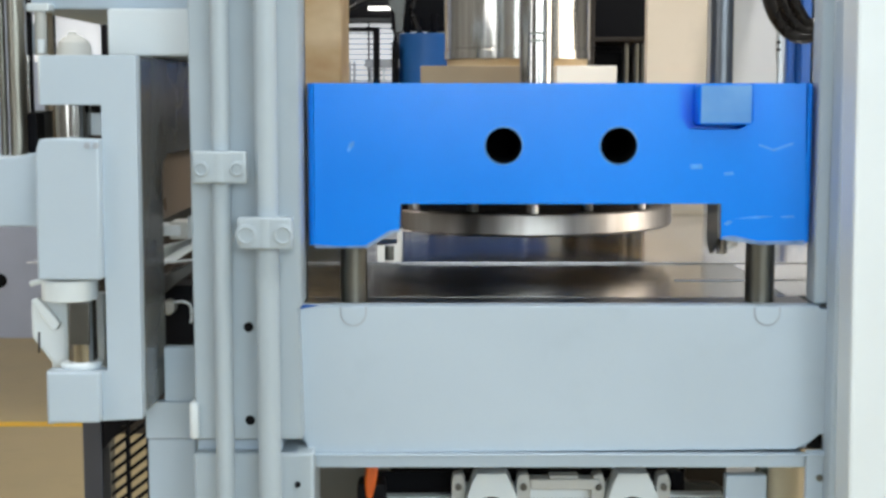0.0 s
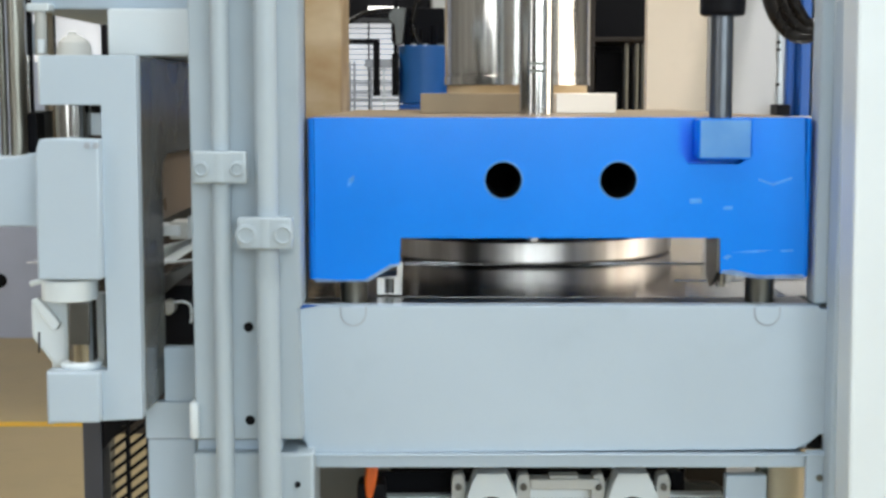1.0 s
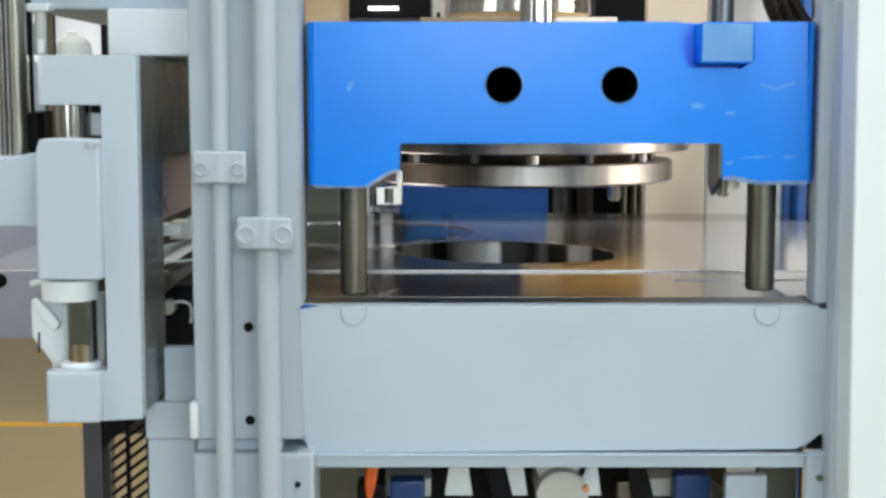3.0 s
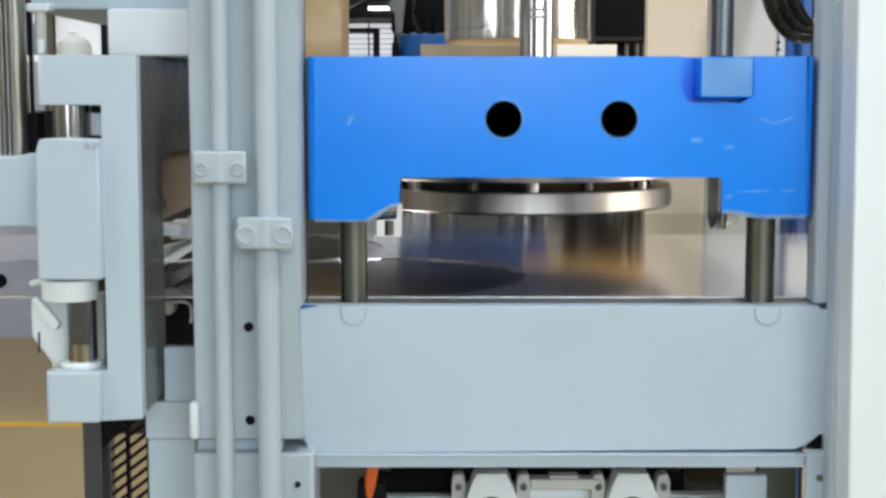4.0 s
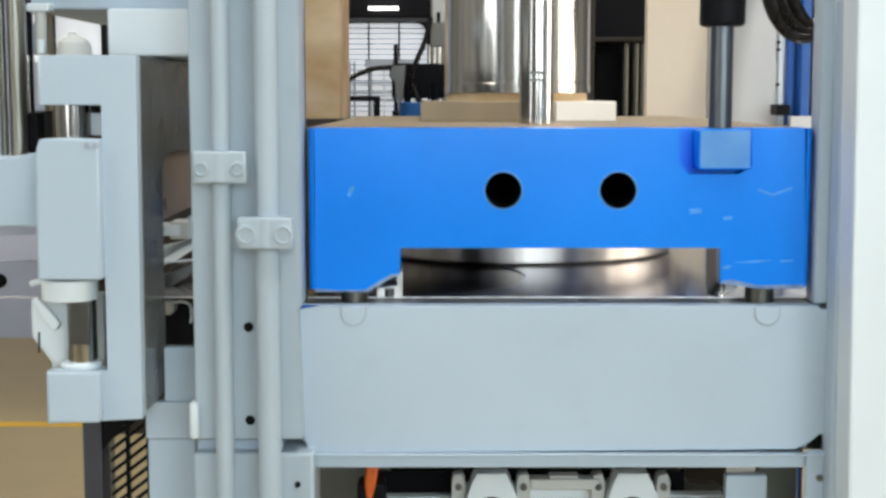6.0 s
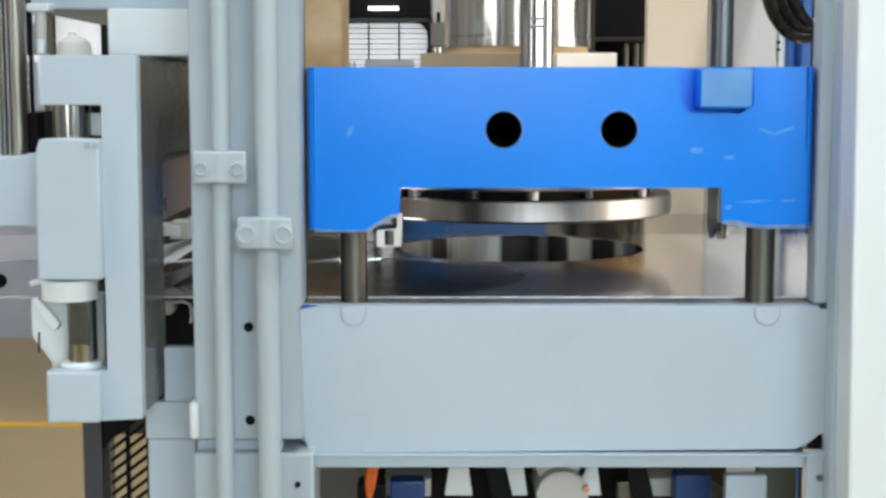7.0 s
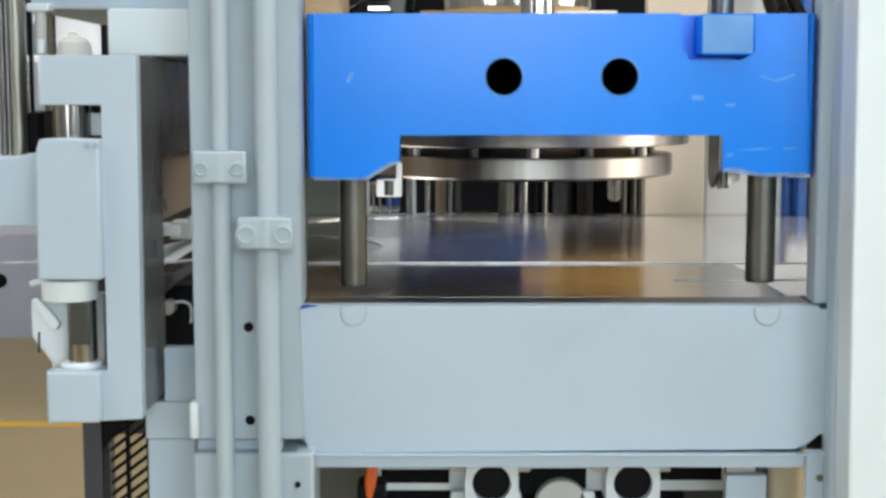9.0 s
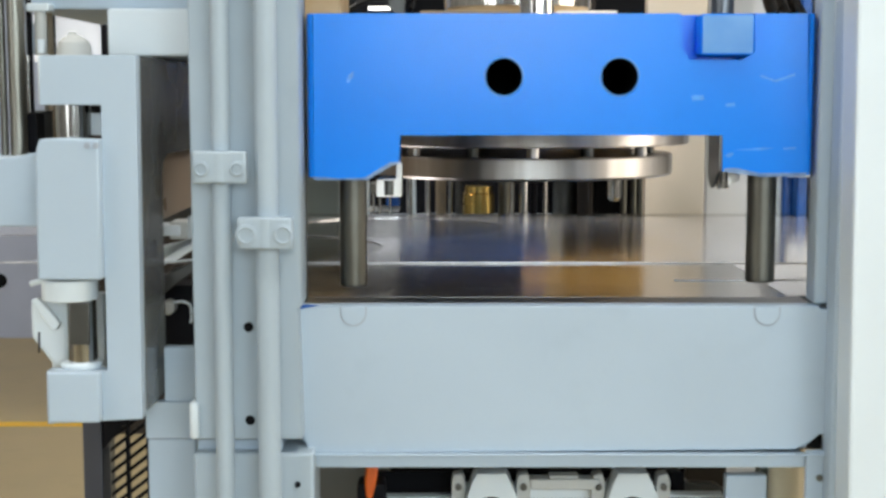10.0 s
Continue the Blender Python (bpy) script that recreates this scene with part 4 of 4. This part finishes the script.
def build_window():
    """A gridded hall window with rounded upper corners, and a second one over the feeder."""
    w = thing("window_1", (-0.2684, 6.5, 1.4581), "bright gridded hall window in a black frame", "window", "structure")
    d = 6.5
    x0, zb = -0.4770, 1.4299
    x1, zt = -0.0723, 1.8863
    part("pane", box(x0, x1, d + 0.05, d + 0.06, zb, zt, 0), DAY, w, "daylight pane")
    part("wall_side", box(-1.5, x0 - 0.031, d + 0.01, d + 0.1, 0, 3.2, 0.003), DULL, w, "dull grey partition beside the window")
    part("wall_side", box(x1 + 0.031, 1.35, d + 0.01, d + 0.1, 0, 3.2, 0.003), DULL, w, "dull grey partition beside the window")
    part("wall_below", box(x0 - 0.03, x1 + 0.03, d + 0.01, d + 0.1, 0, zb - 0.031, 0.003), DULL, w)
    part("wall_above", box(x0 - 0.03, x1 + 0.03, d + 0.01, d + 0.1, zt + 0.031, 3.2, 0.003), DULL, w)
    cr = 0.06
    for sx, ex in ((1, x0), (-1, x1)):
        arc = [(ex, zt)] + [(ex + sx * cr * (1 - math.cos(a)), zt - cr * (1 - math.sin(a))) for a in (1.5708, 1.2, 0.9, 0.6, 0.3, 0)]
        part("corner", prism(arc, d, d + 0.04, 0), BLACK, w)
    part("frame_side", box(x0 - 0.03, x0, d, d + 0.06, zb - 0.03, zt + 0.03, 0.002), BLACK, w)
    part("frame_side", box(x1, x1 + 0.03, d, d + 0.06, zb - 0.03, zt + 0.03, 0.002), BLACK, w)
    part("frame_top", box(x0, x1, d, d + 0.06, zt, zt + 0.03, 0.002), BLACK, w)
    n = 19
    for i in range(1, n):
        zz = zb + (zt - zb) * i / n
        part("blind_slat", box(x0, x1, d + 0.02, d + 0.03, zz - 0.0035, zz + 0.0035, 0), CABINET, w)
    for vx in (-0.3457, -0.2036):
        part("mullion", box(vx - 0.004, vx + 0.004, d + 0.005, d + 0.018, zb, zt, 0), BLACK, w)
    part("rack", box(-0.3537, -0.1313, d - 0.2, d - 0.1, 1.6781, 1.7101, 0.002), CABINET, w, "grey rack behind the glass")
    for i, vx in enumerate((-0.4609, -0.4234, -0.4019, -0.3269, -0.2680, -0.1769, -0.1393)):
        part("rack_post", box(vx - 0.006, vx + 0.006, d - 0.18, d - 0.16, zb, 1.7048, 0), WHITE if i in (0, 4, 6) else CABINET, w)
    for zz in (1.6087, 1.5633, 1.5340):
        part("rack_bar", box(-0.4716, -0.1179, d - 0.16, d - 0.15, zz - 0.005, zz + 0.005, 0), CABINET, w)
    w2 = thing("window_2", (-1.306, 5.0, 1.6907), "pale bright window in a black frame", "window", "structure")
    part("pane", box(-1.4678, -1.184, 5.02, 5.03, 1.6711, 1.8396, 0), DAY_DIM, w2)
    part("frame_side", box(-1.2137, -1.1937, 4.96, 5, 1.6697, 1.848, 0.002), BLACK, w2)
    part("frame_side", box(-1.402, -1.382, 4.96, 5, 1.6697, 1.848, 0.002), BLACK, w2)
    part("frame_top", box(-1.3963, -1.1888, 4.95, 4.99, 1.8336, 1.8671, 0.002), BLACK, w2)
    part("sill", box(-1.4014, -1.1932, 4.95, 4.99, 1.6813, 1.6952, 0.002), BLACK, w2)
    part("wall_below", box(-1.4017, -1.2201, 4.97, 5.05, 0.9, 1.6809, 0.003), DULL, w2)
    part("wall_leg", box(-1.305, -1.2201, 4.98, 5.04, 0, 0.8995, 0.003), DULL, w2)
    back = thing("partition_wall", (-0.4, 9.09, 0), "dark grey partition wall behind the machines", "wall", "structure")
    part("panel", box(-6.9, -0.62, 9.09, 9.19, 0, 3.4, 0.004), SLATE, back)
    part("panel", box(-0.61, 3.5, 9.09, 9.19, 0, 3.4, 0.004), CABINET, back)
    low = thing("low_cabinet", (-2.6, 8.79, 0), "low slate grey cabinet on the hall floor", "cabinet")
    part("body", box(-3.9233, -2.2946, 8.79, 9.08, 0, 0.7155, 0.006), SLATE, low)
    # port is a black disc, its inner shade put into the colour
    part("port", rod((-2.8371, 8.785, 0.3738), (-2.8371, 8.800, 0.3738), 0.046, seg=24), RECESS_SHADE, low, "black disc for the shade in a round port")


build_window()


# ---- unit under the bed ----
def build_ejector():
    """A lift carriage that rises on two rods under the bed."""
    lu = thing("lift_unit", (XD, 2.15, 0), "white lift unit with ring bosses under the press bed", "lift unit")
    part("base", box(-0.0035, 0.3657, 2.06, 2.3, 0, 0.3, 0.006), GREY, lu)
    for px in (0.0148, 0.3699):
        part("guide_rod", rod((px, 2.26, 0.3), (px, 2.26, 0.9), 0.012, seg=20), CHROME, lu)
    ca = part("carriage", prism([(-0.103, 0.9214), (0.0142, 0.9214), (0.0142, 0.9396), (0.3559, 0.9396), (0.3561, 0.925), (0.4423, 0.925), (0.4432, 0.8821), (-0.1032, 0.8821)], 2.125, 2.15, 0.002, holes=[(0.0756, 0.9031, 0.016), (0.2943, 0.9031, 0.016)]), WHITE, lu, "white carriage plate with round holes")
    for cx in (0.0744, 0.2916):
        k = 0.0009
        z0 = 0.9742
        out = [(cx - 25 * k, z0), (cx + 25 * k, z0), (cx + 33 * k, z0 - 16 * k), (cx + 43 * k, z0 - 40 * k), (cx + 46 * k, z0 - 62 * k), (cx + 46 * k, z0 - 104 * k), (cx - 46 * k, z0 - 104 * k),
               (cx - 46 * k, z0 - 62 * k), (cx - 41 * k, z0 - 40 * k), (cx - 33 * k, z0 - 16 * k)]
        part("boss", prism(out, 2.07, 2.124, 0.003, holes=[(cx, z0 - 73 * k, 33 * k)]), WHITE, ca, "white ring boss")
        # black plug fills the ring in place of its shaded hole
        part("boss_core", rod((cx, 2.085, z0 - 73 * k), (cx, 2.16, z0 - 73 * k), 32.6 * k, seg=32), BLACK, ca, "black plug for the shaded hole of the ring")
        for sx in (-1, 1):
            bx = cx + sx * 56 * k
            part("ear", prism([(bx - 9 * k, z0 - 10 * k), (bx + 7 * k, z0 - 8 * k), (bx + 12 * k, z0 - 22 * k), (bx + 12 * k, z0 - 60 * k), (bx - 12 * k, z0 - 60 * k), (bx - 12 * k, z0 - 24 * k)], 2.095, 2.124, 0.002), PALE, ca)
            part("ear_bolt", rod((bx, 2.09, z0 - 30 * k), (bx, 2.1, z0 - 30 * k), 6 * k, seg=20), DARK_STEEL, ca)
        part("arm", prism([(cx - 14 * k, z0 - 104.5 * k), (cx + 20 * k, z0 - 104.5 * k), (cx + 52 * k, z0 - 240 * k), (cx + 14 * k, z0 - 240 * k)], 2.08, 2.12, 0.003), BLACK, ca, "black strut")
    for opening in ((-0.0971, 0.0098, 2.124, 2.1255, 0.8946, 0.9165), (0.1185, 0.2254, 2.124, 2.1255, 0.8763, 0.9184), (0.3348, 0.4381, 2.124, 2.1255, 0.8992, 0.9202)):
        # openings are black patches on the plate, their shade put into colour
        part("opening", box(*opening, 0), RECESS_SHADE, ca, "black patch for a shaded opening in the plate")
    part("drum", rod((0.1845, 2.1, 0.8639), (0.1845, 2.123, 0.8639), 0.0411, seg=40, bevel=0.002), PALE, ca, "pale round drum")
    part("bar", box(0.1347, 0.2432, 2.09, 2.12, 0.9429, 0.9599, 0.003), PALE, ca)
    part("bar_hump", box(0.1647, 0.2103, 2.095, 2.118, 0.9585, 0.9648, 0.002), PALE, ca)
    # black sheet behind the carriage stands for the shaded void
    part("backing", box(-0.111, 0.3939, 2.2, 2.21, 0.7278, 0.9411, 0.002), BLACK, ca, "black sheet for the shaded void behind the carriage")
    part("cylinder", rod((0.1831, 2.07, 0.8181), (0.1831, 2.19, 0.8181), 0.0399, seg=40, bevel=0.003), PALE, ca, "pale round cylinder")
    part("cylinder_cap", rod((0.2187, 2.055, 0.8341), (0.2187, 2.0695, 0.8341), 0.0045, seg=20), COPPER, ca, "small copper fitting")
    for a, b in ((-0.0926, -0.0189), (0.3154, 0.3909)):
        part("tray", box(a, b, 2.13, 2.19, 0.8005, 0.8301, 0.003), PALE, ca)
    part("solenoid", box(-0.0828, -0.0282, 2.09, 2.129, 0.7781, 0.8372, 0.004), SOLENOID, ca, "blue solenoid")
    part("solenoid", box(0.3594, 0.4158, 2.09, 2.129, 0.7781, 0.8463, 0.004), SOLENOID, ca, "blue solenoid")
    for xa in (0.024, 0.1097, 0.2246):
        part("foot", prism([(xa - 0.011, 0.8875), (xa + 0.011, 0.8875), (xa + 0.022, 0.811), (xa - 0.022, 0.811)], 2.1, 2.12, 0.002), WHITE, ca, "white tapered foot")
    part("vent_block", box(0.2709, 0.3241, 2.1, 2.12, 0.7744, 0.8338, 0.003), GUN, ca)
    return ca


def build_under():
    """What stands still in the dark space below the bed."""
    hs = thing("under_bed_panels", (0.15, 2.9, 0), "panels and a black sheet for the shaded void below the bed", "cabinet", "structure")
    # black sheet added at the back as the shade below the bed
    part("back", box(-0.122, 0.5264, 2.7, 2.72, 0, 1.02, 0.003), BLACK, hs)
    part("side_panel", box(-0.245, -0.0944, 2.4, 2.43, 0, 1.03, 0.003), DULL, hs, "dull grey panel")
    part("right_panel", box(0.4129, 0.4731, 1.97, 1.99, 0, 1.0, 0.003), GREY, hs, "grey panel")
    part("right_board", box(0.4892, 0.5487, 2.09, 2.12, 0, 1.03, 0.003), FOOT, hs, "olive grey side board")
    part("inner_panel", box(0.4688, 0.545, 2.6, 2.63, 0, 1.03, 0.003), GUARD, hs)
    part("ramp", prism([(0.3685, 0.9407), (0.3873, 0.9407), (0.4057, 0.9157), (0.45, 0.9138), (0.4864, 0.8848), (0.4984, 0.7778), (0.3714, 0.7778)], 2.23, 2.245, 0.003), DARK_STEEL, hs, "dark sloped chute")
    # added bar rises and drops in place of light changing on the board
    cb = thing("standin_bar", (0.5198, 2.05, 0), "cream bar that rises under the bed in place of light", "machine cover")
    bar = part("bar", rod((0.5198, 2.05, 0.35), (0.5198, 2.05, 1.02), 0.0262, seg=40, bevel=0.003), CREAM, cb)
    part("bar_base", box(0.5198 - 0.04, 0.5198 + 0.04, 2.02, 2.085, 0, 0.349, 0.004), FOOT, cb)
    lv = thing("hand_lever", (-0.1109, 2.05, 0.8731), "orange hand lever on a black block under the bed", "lever")
    part("grip", prism([(-0.1165, 0.9949), (-0.0976, 0.9949), (-0.1003, 0.9703), (-0.1065, 0.9421), (-0.1168, 0.9421), (-0.1192, 0.9703)], 2.045, 2.07, 0.004), ORANGE, lv, "orange plastic grip")
    part("block", box(-0.1307, -0.0877, 2.05, 2.1, 0.8731, 0.9633, 0.004), BLACK, lv, "black block")
    part("stand", box(-0.1288, -0.0923, 2.055, 2.095, 0, 0.8727, 0.002), DARK_STEEL, lv)
    return bar


def build_fan_guard():
    fg = thing("fan_guard", (-0.5564, 2.3, 0), "black machine guard with slanted slots beside the feeder", "machine guard")
    part("post", box(-0.6121, -0.5794, 2.3, 2.36, 0, 1.0056, 0.003), NAVY_GREY, fg, "navy grey guard post")
    part("head", box(-0.6121, -0.4651, 2.302, 2.36, 1.0056, 1.0222, 0.003), BLACK, fg)
    part("brace", prism([(-0.5774, 1.0046), (-0.5343, 1.0046), (-0.5789, 0.9508)], 2.304, 2.34, 0), BLACK, fg)
    for px in (-0.5379, -0.5022):
        part("upright", box(px - 0.0028, px + 0.0028, 2.306, 2.32, 0.3, 1.0056, 0.001), BLACK, fg)
    zt = 1.0056
    xa, xb = -0.5661, -0.4638
    for i in range(-4, 26):
        zl = zt - 0.075 - i * 0.0197
        share = min(1.0, (zt - 0.002 - zl) / 0.0789)
        if share < 0.2:
            continue
        xe, ze = xa + share * (xb - xa), zl + share * 0.0789
        part("slat", prism([(xa, zl + 0.0038), (xe, ze + 0.0038), (xe, ze - 0.0038), (xa, zl - 0.0038)], 2.308, 2.314, 0), BLACK, fg)


def build_hoses():
    hb = thing("hose_bundle", (0.646, 2.6, 1.6523), "bundle of glossy black hydraulic hoses behind the column", "hose")
    base = [(0.5953, 1.7941), (0.6028, 1.7304), (0.624, 1.6858), (0.6537, 1.6604), (0.6877, 1.6625), (0.7195, 1.688), (0.7333, 1.7516)]
    for i in range(5):
        a, b = 0.0138 * i, 0.0057 * i
        line = [(x + a * w, 2.6 + 0.012 * (i % 2), z + b * v) for (x, z), w, v in zip(base, (0.9, 0.8, 0.6, 0.4, 0.2, 0, 0), (0, 0.2, 1, 1, 1, 1, 0))]
        part("hose", tube(line + [(0.78 - 0.02 * i, 3.0, 1.86), (0.80 - 0.028 * i, 3.56, 1.9)], 0.0125, 20), RUBBER, hb)


lift = build_ejector()
standin_bar = build_under()
build_fan_guard()
build_hoses()


# ---- movement ----
def motions():
    down = [(0, -0.0944), (0.3, -0.122), (0.5, -0.1388), (0.6, -0.1399), (1.0, -0.1419), (1.2, -0.1524), (1.35, -0.156), (2.1, -0.156), (2.2, -0.1446), (2.4, -0.1064), (2.5, -0.0851), (2.7, -0.0522), (2.9, -0.0228), (3.1, -0.0036), (3.25, -0.0005), (3.4, -0.0059), (3.6, -0.0236), (3.8, -0.0414), (4.0, -0.058), (4.5, -0.1049), (4.7, -0.1212), (5.0, -0.1415), (5.5, -0.1501), (5.75, -0.156), (6.45, -0.156), (6.55, -0.1477), (6.8, -0.1041), (7.0, -0.0723), (7.2, -0.0282), (7.4, -0.0044), (7.5, 0), (10, 0)]
    at = slide.location.copy()
    walk(slide, [(t, pose(at.x, at.y, at.z + d)) for t, d in down])
    walk(stripper, [(t, pose(0, 0, max(0.0, -d - 0.1416))) for t, d in down])
    shift = [(0, 0), (2.7, 0), (2.9, 0.15), (3.1, 0.4), (3.3, 0.65), (3.5, 0.86), (3.7, 1), (7.6, 1), (7.8, 1.15), (8.0, 1.38), (8.2, 1.62), (8.4, 1.78), (8.5, 1.86), (8.7, 1.97), (8.8, 2), (10, 2)]

    def offset(k):
        return -0.5 * PITCH * k, -ROW * (k if k < 1 else 2 - k)

    def ride(ob, rows):
        p = ob.location.copy()
        walk(ob, [(t, pose(p.x + dx, p.y + dy, p.z + dz)) for t, dx, dy, dz in rows])

    ride(strip, [(t, *offset(k), 0) for t, k in shift])
    ride(blanks[0], [(0, 0, 0, 0), (1.3, 0, 0, 0), (1.5, 0, 0, -0.02), (1.9, 0, 0, -0.26), (10, 0, 0, -0.26)])
    dx, dy = offset(1)
    ride(blanks[1], [(t, *offset(k), 0) for t, k in shift if k <= 1 and t < 5] + [(5.6, dx, dy, 0), (5.8, dx, dy, -0.02), (6.2, dx, dy, -0.256), (10, dx, dy, -0.256)])
    rear = [(0, 0.0032), (0.6, 0.0048), (0.8, -0.0032), (1.0, -0.032), (1.2, -0.0993), (1.4, -0.1701), (1.6, -0.1927), (1.8, -0.2056), (2.1, -0.2299), (2.3, -0.2509), (2.5, -0.2736), (2.9, -0.2768), (3.3, -0.1443), (3.7, -0.0096), (3.9, 0), (5.0, 0), (5.3, -0.04), (5.5, -0.0768), (5.7, -0.1475), (5.9, -0.1862), (6.3, -0.2169), (6.8, -0.2703), (8.4, -0.2768), (8.5, -0.1927), (8.7, -0.048), (8.9, 0), (10, 0.0032)]
    walk(rear_slide, [(t, pose(0, 0, d)) for t, d in rear])
    walk(brass_bushing, [(t, pose(0, 0, d)) for t, d in ((0, -0.09), (8.95, -0.09), (9.1, -0.06), (9.3, 0), (10, 0))])
    up = [(0, 0), (2.15, 0), (2.3, 0.046), (2.5, 0.12), (3.3, 0.12), (3.7, 0), (6.6, 0), (6.8, 0.05), (7.0, 0.12), (8.9, 0.12), (9.0, 0.05), (9.15, 0), (10, 0)]
    walk(standin_bar, [(t, pose(0, 0, d)) for t, d in ((0, 0), (2.75, 0), (3.15, -0.2), (8.3, -0.2), (8.45, -0.11), (8.65, 0), (10, 0))])
    walk(lift, [(t, pose(0, 0, d)) for t, d in up])


motions()
